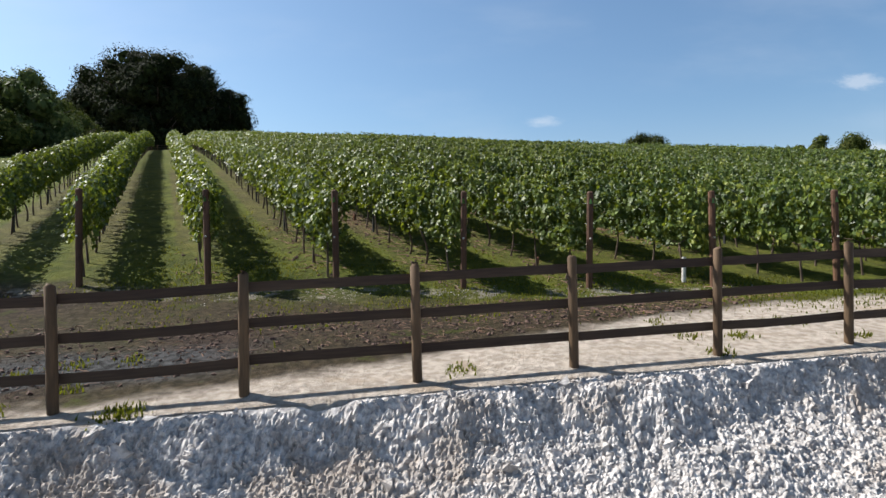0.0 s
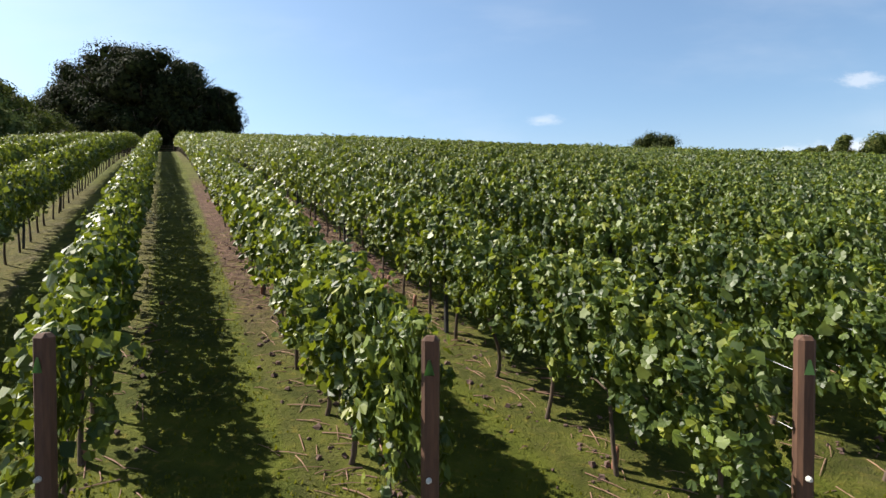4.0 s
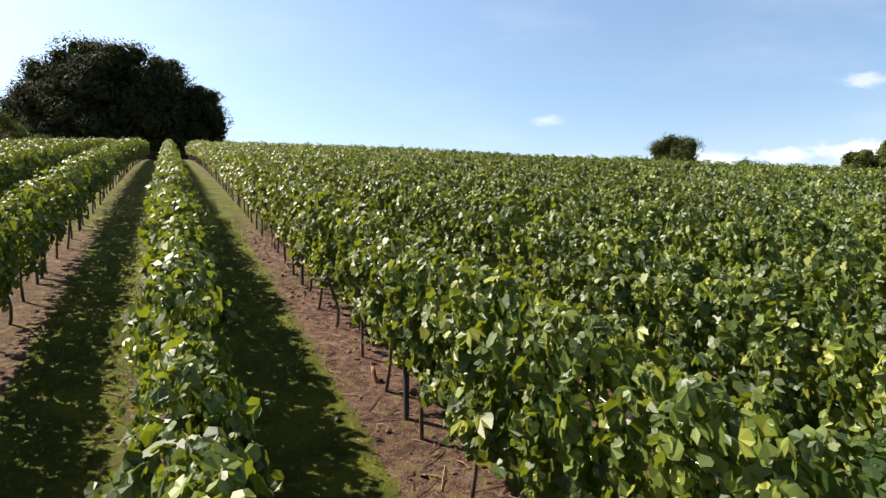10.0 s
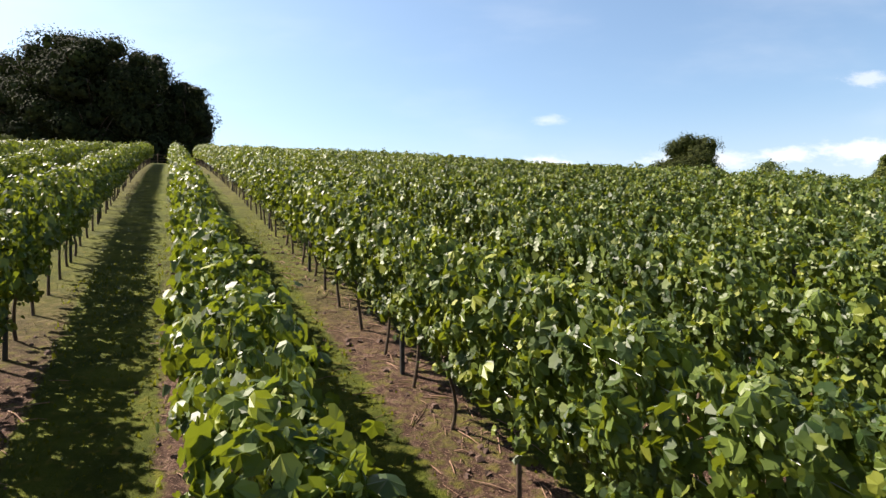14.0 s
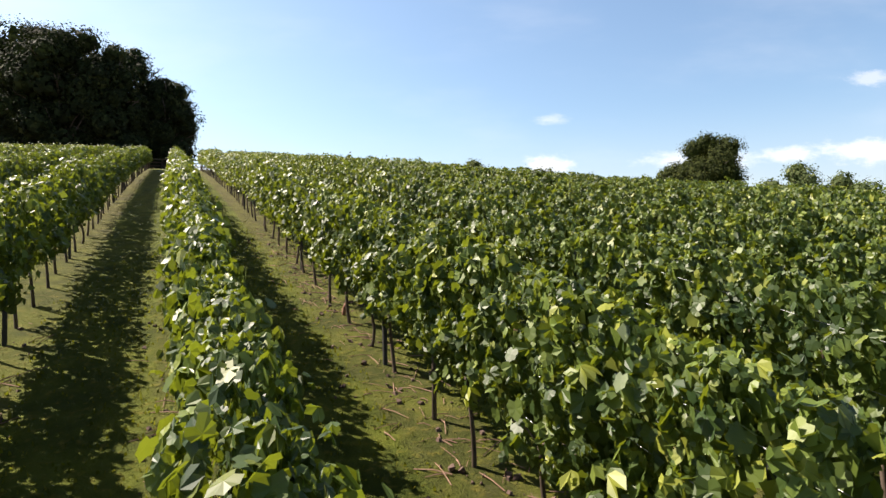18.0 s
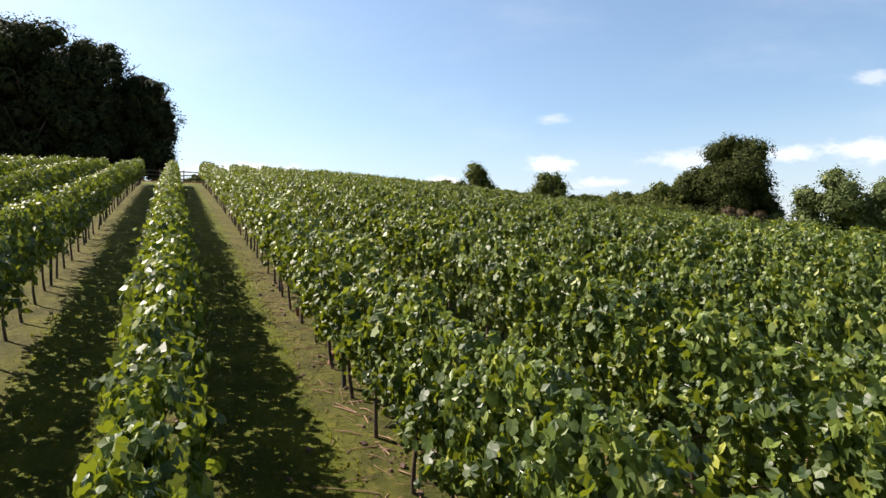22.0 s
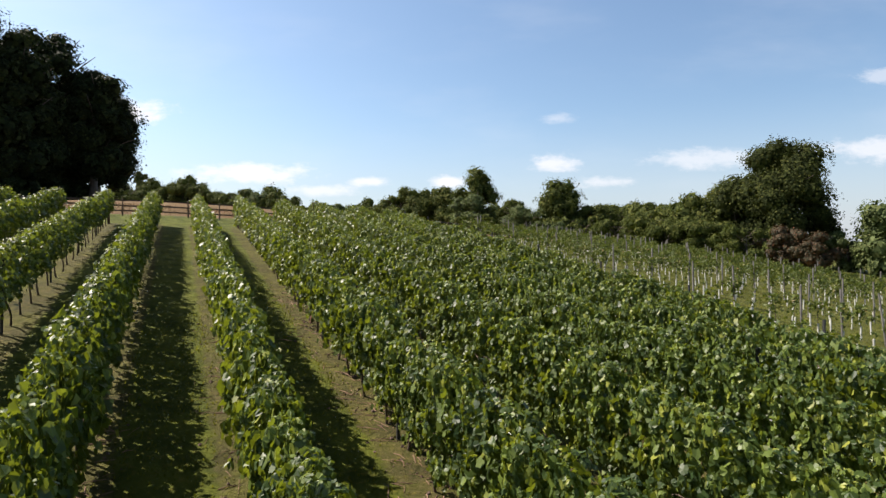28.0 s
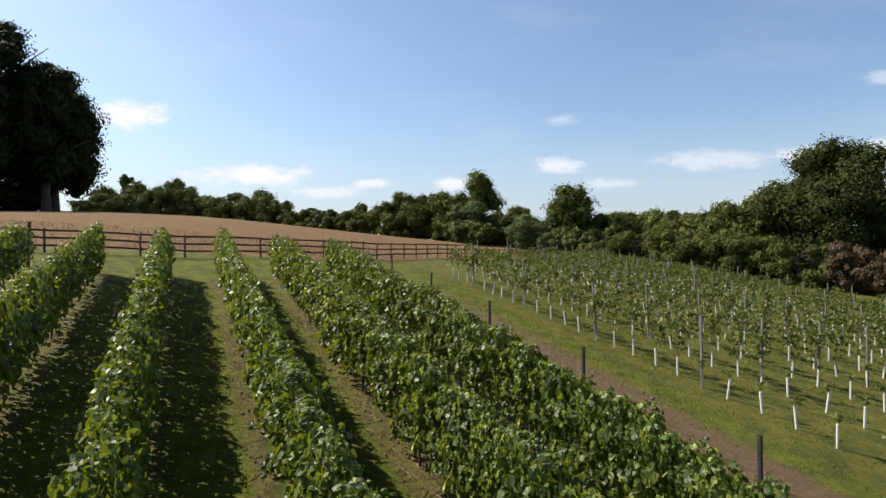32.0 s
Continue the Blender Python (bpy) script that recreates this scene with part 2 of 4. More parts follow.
GROUND = ground_material()
VINE_LEAF = leafy("vine_leaf", (0.033, 0.058, 0.012), (0.122, 0.168, 0.029), (0.23, 0.25, 0.038), (0.36, 0.43, 0.02), 0.23, 0.48, None, 0.34, (0.016, 0.040, 0.013))
YOUNG_LEAF = leafy("young_vine_leaf", (0.04, 0.062, 0.012), (0.085, 0.112, 0.022), (0.15, 0.145, 0.035), (0.22, 0.27, 0.025), 0.22, 0.55, (0.197, 0.128, 0.049), 0.3)
# copse stands against the sun: its backlit darkness is in these near-black colours
BACKLIT_LEAF = leafy("backlit_copse_leaf", (0.009, 0.014, 0.005), (0.020, 0.031, 0.009), (0.041, 0.052, 0.016), (0.034, 0.052, 0.009), 0.12, 0.8, None, 0.12)
OAK_LEAF = leafy("tree_leaf", (0.036, 0.050, 0.012), (0.086, 0.104, 0.024), (0.15, 0.152, 0.038), (0.117, 0.155, 0.018), 0.18, 0.8, None, 0.12)
DARK_LEAF = leafy("dark_tree_leaf", (0.018, 0.026, 0.006), (0.042, 0.053, 0.012), (0.08, 0.088, 0.02), (0.08, 0.105, 0.014), 0.15, 0.8, None, 0.12)
PALE_LEAF = leafy("willow_leaf", (0.05, 0.072, 0.023), (0.098, 0.126, 0.042), (0.14, 0.158, 0.055), (0.131, 0.185, 0.046), 0.2, 0.7, None, 0.18)
RUST_LEAF = leafy("russet_leaf", (0.024, 0.028, 0.008), (0.062, 0.036, 0.012), (0.11, 0.042, 0.014), (0.09, 0.05, 0.012), 0.18, 0.7)
BARK = plain("bark", (0.036, 0.028, 0.022), (0.112, 0.088, 0.068), 0.9, (5, 40), 0.8, 0.02, (1, 1, 0.25))
VINE_BARK = plain("vine_bark", (0.040, 0.029, 0.021), (0.128, 0.088, 0.060), 0.9, (14, 90), 0.9, 0.008, (1, 1, 0.25))
FENCE_WOOD = plain("fence_wood", (0.052, 0.029, 0.014), (0.140, 0.086, 0.044), 0.85, (5, 45), 0.5, 0.006, (1, 1, 0.12))
# rails are seen from their backlit side; that shade darkens this wood colour
SHADED_RAIL_WOOD = plain("shaded_rail_wood", (0.029, 0.016, 0.010), (0.075, 0.048, 0.030), 0.85, (5, 45), 0.5, 0.006, (0.12, 1, 1))
POST_WOOD = plain("treated_post_wood", (0.048, 0.022, 0.012), (0.125, 0.06, 0.031), 0.85, (5, 45), 0.5, 0.006, (1, 1, 0.12))
STEEL = plain("galvanised_steel", (0.12, 0.13, 0.13), (0.28, 0.29, 0.29), 0.5, (4, 60), 0.1, 0.002, (1, 1, 1), 0.7)
DARK_STEEL = plain("dark_steel_post", (0.010, 0.011, 0.012), (0.026, 0.026, 0.026), 0.6, (4, 60), 0.1, 0.002, (1, 1, 1), 0.0)

def chalk_material():
    """Broken chalk: grey-white lumps, dusty, with earth washed over it in patches."""
    m, n, bsdf, place = material("chalk_rubble")
    pos = place.outputs["Position"]
    big, mid, fine, tiny = n.noise(pos, 0.7, 3), n.noise(pos, 3.2, 4), n.noise(pos, 17, 5), n.noise(pos, 70, 4, 0.7)
    colour = n.mix(n.ramp(fine, 0.3, 0.68), (0.33, 0.308, 0.3), (0.69, 0.655, 0.635))
    colour = n.mix(n.math("MULTIPLY", n.ramp(n.math("ADD", big, n.math("MULTIPLY", mid, 0.5)), 0.72, 0.9), 0.6), colour, (0.3, 0.24, 0.19))
    colour = n.mix(n.math("MULTIPLY", n.ramp(tiny, 0.55, 0.72), 0.6), colour, (0.25, 0.23, 0.22))
    n.link(bsdf.inputs["Base Color"], colour)
    bsdf.inputs["Roughness"].default_value = 0.95
    bsdf.inputs["Specular IOR Level"].default_value = 0.2
    bump(n, bsdf, n.math("ADD", fine, n.math("MULTIPLY", tiny, 0.5)), 0.9, 0.025)
    return m


CHALK = chalk_material()
TUBE = plain("white_tube", (0.456, 0.448, 0.406), (0.631, 0.622, 0.589), 0.5, (3, 30), 0.1, 0.003)
TAG = plain("green_tag", (0.1, 0.25, 0.05), (0.16, 0.34, 0.08), 0.5, (6, 60), 0.1, 0.002)
STRAW = plain("dry_prunings", (0.142, 0.077, 0.050), (0.333, 0.206, 0.141), 0.9, (4, 30), 0.3, 0.01)
STAKE = plain("weathered_stake", (0.06, 0.055, 0.05), (0.16, 0.15, 0.135), 0.7, (4, 60), 0.2, 0.003)
CLOD = plain("dry_clods", (0.05, 0.03, 0.022), (0.16, 0.1, 0.08), 0.95, (8, 60), 0.6, 0.01)
GUARD = plain("faded_red_guard", (0.166, 0.057, 0.031), (0.259, 0.124, 0.077), 0.8, (5, 40), 0.2, 0.004)
GRASS = leafy("grass_blade", (0.05, 0.063, 0.008), (0.124, 0.13, 0.02), (0.2, 0.175, 0.036), (0.21, 0.23, 0.016), 0.4, 0.8, None, 0.1)
HAY = leafy("dry_grass_blade", (0.098, 0.061, 0.025), (0.161, 0.104, 0.047), (0.131, 0.062, 0.033), (0.147, 0.096, 0.035), 0.22, 0.85, None, 0.15)


# ---- the lie of the land ----
def smooth(a, b, x):
    t = np.clip((x - a) / (b - a), 0, 1)
    return t * t * (3 - 2 * t)


def rows_of(x, y):
    return x * UX + y * UY, -x * UY + y * UX


def place_of(u, v):
    return u * UX - v * UY, u * UY + v * UX


def row_u(k):
    return ROW_U0 + k * ROW_W


FENCE_D = (math.cos(radians(FENCE_YAW)), math.sin(radians(FENCE_YAW)))


def along_fence(x, y):
    """How far along the front fence, and how far uphill of it."""
    dx, dy = x - FENCE_X, y - FENCE_Y
    return dx * FENCE_D[0] + dy * FENCE_D[1], -dx * FENCE_D[1] + dy * FENCE_D[0]


def lumps(x, y):
    return (np.sin(2.3 * x + 1.1 * y) * np.sin(1.7 * y - 0.6 * x) + 0.6 * np.sin(5.1 * x - 2.2 * y + 1) * np.sin(4.3 * y + 1.3 * x) + 0.35 * np.sin(11.3 * x + 3 * y) * np.sin(9.1 * y - 2 * x))


def terrain(x, y):
    x, y = np.asarray(x, float), np.asarray(y, float)
    u, v = rows_of(x, y)
    ue = np.where(u > 48, 48 + 45 * (1 - np.exp(-np.maximum(u - 48, 0) / 45)), u)
    ue = np.where(u < -8, -8 - 15 * (1 - np.exp(np.minimum(u + 8, 0) / 15)), ue)
    ve = np.clip(v, -40, 100)
    z = -3.675 + 0.2503 * ve + 0.1008 * ue - 0.528e-3 * ve * ve - 0.0886e-3 * ue * ve - 1.899e-3 * ue * ue
    z = z + 2.3 * smooth(20, 46, u) * (1 - smooth(12, 75, v))
    z = z + 14.4 * (1 - np.exp(-np.maximum(v - 100, 0) / 120))
    tau, s = along_fence(x, y)
    tc = 25 * np.tanh(tau / 25)
    line = -1.354 + 0.0437 * tc
    near = line + 0.125 * s
    w = smooth(2.0, 6.5, s)
    z = z * w + near * (1 - w)
    # the chalk bank below the fence
    d = np.maximum(-s - 0.5 - 0.12 * np.sin(0.9 * tau) - 0.08 * np.sin(2.7 * tau + 1) - 0.025 * np.sin(8.3 * tau) - 0.012 * np.sin(21 * tau + 2), 0)
    bank = line - 0.06 + 0.05 * np.minimum(s, 0) - 0.18 * smooth(0.0, 0.42, d) - 3.0 * (1 - np.exp(-d * 0.25)) + 0.035 * lumps(x, y) * smooth(0.0, 0.4, d)
    return np.where(s < 0, np.where(s > -0.3, near * (1 + s / 0.3) + bank * (-s / 0.3), bank), z) + 0.012 * lumps(x * 0.7, y * 0.7) * (s > 0)


def height(x, y):
    return float(terrain(x, y))


# ---- mesh helpers ----
def mesh_of(name, verts, faces, mat, sharp=True):
    """A mesh from arrays: verts (n, 3), faces (m, 3 or 4) or a list of such."""
    me = bpy.data.meshes.new(name)
    groups = faces if isinstance(faces, list) else [faces]
    groups = [np.asarray(f, np.int32) for f in groups if len(f)]
    me.vertices.add(len(verts))
    me.vertices.foreach_set("co", np.asarray(verts, np.float32).ravel())
    loops = np.concatenate([f.ravel() for f in groups])
    sizes = np.concatenate([np.full(len(f), f.shape[1], np.int32) for f in groups])
    me.loops.add(len(loops))
    me.loops.foreach_set("vertex_index", loops)
    me.polygons.add(len(sizes))
    me.polygons.foreach_set("loop_start", np.concatenate([[0], np.cumsum(sizes)[:-1]]).astype(np.int32))
    me.update(calc_edges=True)
    me.polygons.foreach_set("use_smooth", np.full(len(sizes), not sharp))
    me.materials.append(mat)
    return me


def child(name, me, parent, m=None, label=""):
    ob = new(name, me)
    ob.parent = parent
    if m is not None:
        ob.matrix_basis = m
    return tagged(ob, label) if label else ob


def part(name, bm, mat, parent, label=""):
    """Links a bmesh as one mesh under a thing or a part."""
    me = bpy.data.meshes.new(name)
    bm.to_mesh(me)
    bm.free()
    me.materials.append(mat)
    return child(name, me, parent, None, label)


def tubes(paths, sides=6):
    """Tapered tubes along paths: each a list of (x, y, z, radius). Returns verts, faces."""
    verts, faces, at = [], [], 0
    ring = np.arange(sides) * 2 * math.pi / sides
    for path in paths:
        pts = np.array(path, float)
        way = np.gradient(pts[:, :3], axis=0)
        way /= np.linalg.norm(way, axis=1)[:, None] + 1e-9
        side = np.cross(way, np.where(np.abs(way[:, 2:3]) > 0.9, [[1.0, 0, 0]], [[0, 0, 1.0]]))
        side /= np.linalg.norm(side, axis=1)[:, None] + 1e-9
        up = np.cross(side, way)
        v = pts[:, None, :3] + pts[:, 3][:, None, None] * (np.cos(ring)[None, :, None] * side[:, None] + np.sin(ring)[None, :, None] * up[:, None])
        verts.append(v.reshape(-1, 3))
        k = len(pts)
        i, j = np.meshgrid(np.arange(k - 1), np.arange(sides), indexing="ij")
        a, b = at + i * sides + j, at + i * sides + (j + 1) % sides
        faces.append(np.stack([a, b, b + sides, a + sides], -1).reshape(-1, 4))
        cap = at + (k - 1) * sides
        if sides == 6:
            faces.append(np.array([[cap, cap + 1, cap + 2, cap + 3], [cap, cap + 3, cap + 4, cap + 5]]))
        at += k * sides
    return np.concatenate(verts), np.concatenate(faces)


def box(sx, sy, sz, bevel=0.0):
    bm = bmesh.new()
    bmesh.ops.create_cube(bm, size=1, matrix=Matrix.Diagonal((sx, sy, sz, 1)))
    if bevel:
        bmesh.ops.bevel(bm, geom=bm.edges[:], offset=bevel, segments=1, affect="EDGES")
    return bm


LEAF_FINE = np.array([(0, 0.42, 0.1), (0, 0.1, 0.06), (-0.28, -0.07, -0.12), (-0.48, 0.2, -0.26), (-0.42, 0.4, -0.12), (-0.45, 0.66, -0.3), (-0.24, 0.8, -0.08), (0, 1.04, -0.25),
                      (0.24, 0.8, -0.08), (0.45, 0.66, -0.3), (0.42, 0.4, -0.12), (0.48, 0.2, -0.26), (0.28, -0.07, -0.12)])     # five lobes round the end of the stalk
FINE_TRIS = np.array([(0, i + 2 if i < 11 else 1, i + 1) for i in range(12)])
LEAF_MID = np.array([(0, 0, 0.04), (-0.46, 0.15, -0.24), (-0.4, 0.66, -0.24), (0, 0.98, -0.1), (0.4, 0.66, -0.24), (0.46, 0.15, -0.24)])
MID_TRIS = np.array([(0, 3, 1), (1, 3, 2), (0, 5, 3), (5, 4, 3)])
LEAF_FAR = np.array([(0, 0, 0), (-0.45, 0.45, -0.1), (0, 1.0, 0), (0.45, 0.45, -0.1)])
FAR_TRIS = np.array([(0, 2, 1), (0, 3, 2)])


def leaves(rng, centres, normals, sizes, shape, tris, droop=0.6):
    """Leaves at centres, each facing its normal, its tip hanging. Returns verts, faces."""
    n = len(centres)
    normals = normals / (np.linalg.norm(normals, axis=1)[:, None] + 1e-9)
    tip = rng.normal(size=(n, 3)) * 0.7 + [0, 0, -droop]
    tip -= (tip * normals).sum(1)[:, None] * normals
    tip /= np.linalg.norm(tip, axis=1)[:, None] + 1e-9
    side = np.cross(tip, normals)
    local = shape[None] * sizes[:, None, None]
    bend = rng.uniform(-0.5, 2.4, (n, 1))
    v = centres[:, None] + local[..., 0:1] * side[:, None] + (local[..., 1:2] - 0.4 * sizes[:, None, None]) * tip[:, None] + (local[..., 2] * bend)[..., None] * normals[:, None]
    f = tris[None] + (np.arange(n) * len(shape))[:, None, None]
    return v.reshape(-1, 3), f.reshape(-1, 3)


# ---- ground ----
def spread(edges):
    """Grid lines: (from, to, step) stretches, one after another."""
    out = []
    for a, b, step in edges:
        out.extend(np.arange(a, b - 1e-6, step))
    return np.array(out + [edges[-1][1]])


def ground_sheet():
    xs = spread([(-4000, -400, 400), (-400, -100, 25), (-100, -30, 4), (-30, -9, 1), (-9, 13, 0.17), (13, 60, 1), (60, 160, 5), (160, 400, 30), (400, 4000, 400)])
    ys = spread([(-4000, -400, 400), (-400, -40, 40), (-40, 0, 2), (0, 13, 0.16), (13, 130, 1), (130, 260, 5), (260, 500, 30), (500, 4500, 400)])
    gx, gy = np.meshgrid(xs, ys)
    gz = terrain(gx, gy) - 0.32 * smooth(0.36, 0.6, -along_fence(gx, gy)[1])     # the broken chalk lies on this
    n, k = len(ys), len(xs)
    i, j = np.meshgrid(np.arange(n - 1), np.arange(k - 1), indexing="ij")
    a = i * k + j
    faces = np.stack([a, a + 1, a + k + 1, a + k], -1).reshape(-1, 4)
    me = mesh_of("ground", np.stack([gx, gy, gz], -1).reshape(-1, 3), faces, GROUND, sharp=False)
    return tagged(new("ground", me), "sloping ground of mown grass, bare soil strips and chalk", "ground", kind="structure")


ground_sheet()


# ---- post and rail fences ----
def round_post(length, radius, rng, sides=10):
    rings = [(0, 1.0), (length * 0.3, 1.0), (length * 0.6, 0.97), (length - 0.02, 0.95), (length, 0.75)]
    path = [(rng.normal(0, 0.004), rng.normal(0, 0.004), z, radius * s) for z, s in rings]
    v, f = tubes([path], sides)
    top = len(v) - sides
    return v, [f, np.array([[top, top + i, top + i + 1, top + i + 1] for i in range(1, sides - 1)])[:, :3]]


def rail_mesh(length, tall, deep, rng):
    """A half-round rail, a little bowed and uneven."""
    k, ring = 7, [(-0.5, -0.5), (-0.5, 0.5), (0.1, 0.42), (0.5, 0.18), (0.5, -0.18), (0.1, -0.42)]
    sag = rng.normal(0, 0.008)
    verts = []
    for i in range(k):
        t = i / (k - 1)
        s = 1 + rng.normal(0, 0.03)
        for a, b in ring:
            verts.append((length * t, a * deep * s, b * tall * s + sag * 4 * t * (1 - t)))
    m = len(ring)
    faces = [(i * m + j, i * m + (j + 1) % m, (i + 1) * m + (j + 1) % m, (i + 1) * m + j) for i in range(k - 1) for j in range(m)]
    ends = [(0, 1, 2, 3), (0, 3, 4, 5), ((k - 1) * m, (k - 1) * m + 3, (k - 1) * m + 2, (k - 1) * m + 1), ((k - 1) * m, (k - 1) * m + 5, (k - 1) * m + 4, (k - 1) * m + 3)]
    return np.array(verts), np.array(faces + ends)


def post_and_rail(name, points, tall, radius, rails, rail_tall, label, seed):
    """A fence through the points, one post at each, rails on its uphill side."""
    rng = np.random.default_rng(seed)
    posts = [mesh_of("post", *round_post(tall + 0.25, radius, rng), FENCE_WOOD, sharp=False) for _ in range(4)]
    bars = [mesh_of("rail", *rail_mesh(1.0, rail_tall, 0.045, rng), SHADED_RAIL_WOOD) for _ in range(4)]
    base = new(name)
    base.matrix_basis = pose(*points[0], height(*points[0]))
    tagged(base, label, "fence")
    x0, y0, z0 = points[0][0], points[0][1], height(*points[0])
    for i, (x, y) in enumerate(points):
        z = height(x, y)
        child("post", posts[i % 4], base, pose(x - x0, y - y0, z - z0 - 0.25, rng.normal(0, 0.6), rng.normal(0, 0.6), rng.uniform(0, 360)))
        if i + 1 < len(points):
            xn, yn = points[i + 1]
            way = Vector((xn - x, yn - y, height(xn, yn) - z))
            yaw, rise = math.atan2(way.y, way.x), math.asin(way.z / way.length)
            off = radius + 0.015
            for h in rails:
                m = Matrix.Translation((x - x0 - math.sin(yaw) * off, y - y0 + math.cos(yaw) * off, z - z0 + h + rng.normal(0, 0.008)))
                m = m @ Matrix.Rotation(yaw, 4, "Z") @ Matrix.Rotation(-rise, 4, "Y") @ Matrix.Diagonal((way.length, 1, 1, 1))
                child("rail", bars[int(rng.integers(4))], base, m)
    return base


def line_points(corners, step):
    out = []
    for (xa, ya), (xb, yb) in zip(corners, corners[1:]):
        k = max(1, round(math.dist((xa, ya), (xb, yb)) / step))
        out += [(xa + (xb - xa) * i / k, ya + (yb - ya) * i / k) for i in range(k)]
    return out + [corners[-1]]


post_and_rail("post_and_rail_fence", [(FENCE_X + FENCE_D[0] * 1.8 * i, FENCE_Y + FENCE_D[1] * 1.8 * i) for i in range(-8, 9)], 1.26, 0.055, (0.33, 0.72, 1.11), 0.105,
              "brown wooden post and rail fence above the chalk bank", 3)
post_and_rail("field_fence", line_points([(-46, 92), (-8, 106.5), (0, 115.5), (14, 150)], 1.9), 1.12, 0.05, (0.32, 0.66, 1.0), 0.09,
              "dark wooden post and rail fence below the hay field", 5)


# ---- the vineyard ----
VINE_STEP = 1.1
FIRST_ROW, LAST_ROW = -4, 17


def row_start(k):
    return 10.45 - 1.0 * k if k < 8 else 2.45 - 0.4 * (k - 8)


def row_end(k):
    return 95.0


def vine_arrays(seed, count, shape, tris, size, inner, inner_size):
    """Foliage of one vine, along x, with its foot at the origin: drooping leaves laid like shingles over a lumpy hedge."""
    rng = np.random.default_rng(seed)
    a, b, c, d = rng.uniform(0, 6.28, 4)

    def swell(x, z, face):
        """Lumps and hollows of the hedge's face, from about -1 to 1."""
        return 0.55 * np.sin(17.0 * x + a + face + 1.2 * np.sin(2.7 * z + d)) * (0.6 + 0.4 * np.sin(4.6 * z + b + 2.3 * x)) + 0.5 * np.sin(9.5 * x + 5 * z + c + 2 * face) * np.sin(8.0 * z - 5 * x + d)

    n = count * 2
    x, face = rng.uniform(-0.62, 0.62, n), rng.choice([-1.0, 1.0], n)
    top = 1.87 + 0.07 * np.sin(5.2 * x + b) + 0.05 * np.sin(11 * x + c)
    low = 0.74 + 0.1 * np.sin(6.1 * x + d + face) + 0.05 * np.sin(17 * x + a)
    over = rng.random(n) < 0.16                    # leaves on the crest
    t = np.where(over, 1.0, rng.random(n) ** 0.92)
    z = low + (top - low) * t
    lump = swell(x, z, face)
    keep = rng.random(n) < 0.06 + 0.94 * smooth(-0.5, 0.2, lump)
    keep &= np.cumsum(keep) <= count
    x, face, top, t, z, lump, over = (q[keep] for q in (x, face, top, t, z, lump, over))
    n = len(x)
    thick = 0.185 + 0.06 * np.sin(math.pi * np.clip(t, 0, 1)) - 0.08 * smooth(0.75, 1.0, t)
    out = thick + 0.155 * lump + rng.normal(0, 0.025, n)
    y = face * np.where(over, out * rng.random(n), out)
    z = z + np.where(over, 0.05 * lump + 0.03, 0.0)
    # loose shoots stand above the crest, others hang out of the face
    loose = rng.random(n) < 0.05
    x = np.where(loose, np.round(x * 4) / 4 + rng.normal(0, 0.035, n), x)
    z = np.where(loose & over, z + rng.uniform(0.02, 0.14, n), z)
    y = np.where(loose & ~over, y + face * rng.uniform(0.04, 0.16, n), y)
    slope = (swell(x + 0.04, z, face) - swell(x - 0.04, z, face)) / 0.08, (swell(x, z + 0.04, face) - swell(x, z - 0.04, face)) / 0.08
    up = np.where(over, 1.1, 0.34)
    normals = np.stack([-0.05 * slope[0] + rng.normal(0, 0.65, n), face * np.where(over, 0.35, 0.72) + rng.normal(0, 0.46, n), up - 0.05 * slope[1] + rng.normal(0, 0.5, n)], 1)
    sizes = size * (0.58 + 0.95 * rng.random(n) ** 1.5) * (0.82 + 0.25 * smooth(-0.4, 0.5, lump)) * np.where(loose | (t > 0.93), 0.75, 1.0)
    outer = leaves(rng, np.stack([x, y, z], 1), normals, sizes, shape, tris, 1.3)
    # shaded leaves close the middle of the hedge
    mid = np.stack([rng.uniform(-0.62, 0.62, inner), rng.normal(0, 0.035, inner), 0.74 + 1.12 * rng.random(inner)], 1)
    core = leaves(rng, mid, np.stack([rng.normal(0, 0.3, inner), rng.choice([-1.0, 1.0], inner), rng.normal(0, 0.3, inner)], 1), inner_size * rng.uniform(0.8, 1.2, inner), LEAF_FAR, FAR_TRIS, 0.8)
    return np.concatenate([outer[0], core[0]]), np.concatenate([outer[1], core[1] + len(outer[0])])


def lowered(v, foot):
    """The foliage drawn down towards the ground."""
    out = v.copy()
    out[:, 2] = np.where(v[:, 2] < 1.9, 1.9 - (1.9 - v[:, 2]) * (1.9 - foot) / 1.2, v[:, 2])
    return out


def raised(v, by):
    """The foliage drawn up or down, its foot where it was."""
    out = v.copy()
    out[:, 2] = np.where(v[:, 2] > 0.7, 0.7 + (v[:, 2] - 0.7) * by, v[:, 2])
    return out


def trunk_paths(rng):
    """A leaning trunk and two canes bent down along the wire."""
    lean, bow = rng.normal(0, 0.05, 2), rng.normal(0, 0.03, 2)
    trunk = [(lean[0] * t + bow[0] * math.sin(3.1 * t), lean[1] * t + bow[1] * math.sin(4 * t), 0.85 * t - 0.08, 0.028 - 0.01 * t) for t in np.linspace(0, 1, 6)]
    top = trunk[-1]
    canes = [[(top[0] + d * 0.5 * t, top[1], top[2] + 0.08 * math.sin(3 * t) + 0.03 * t, 0.011 - 0.004 * t) for t in np.linspace(0, 1, 4)] for d in (-1, 1)]
    return [trunk, *canes]


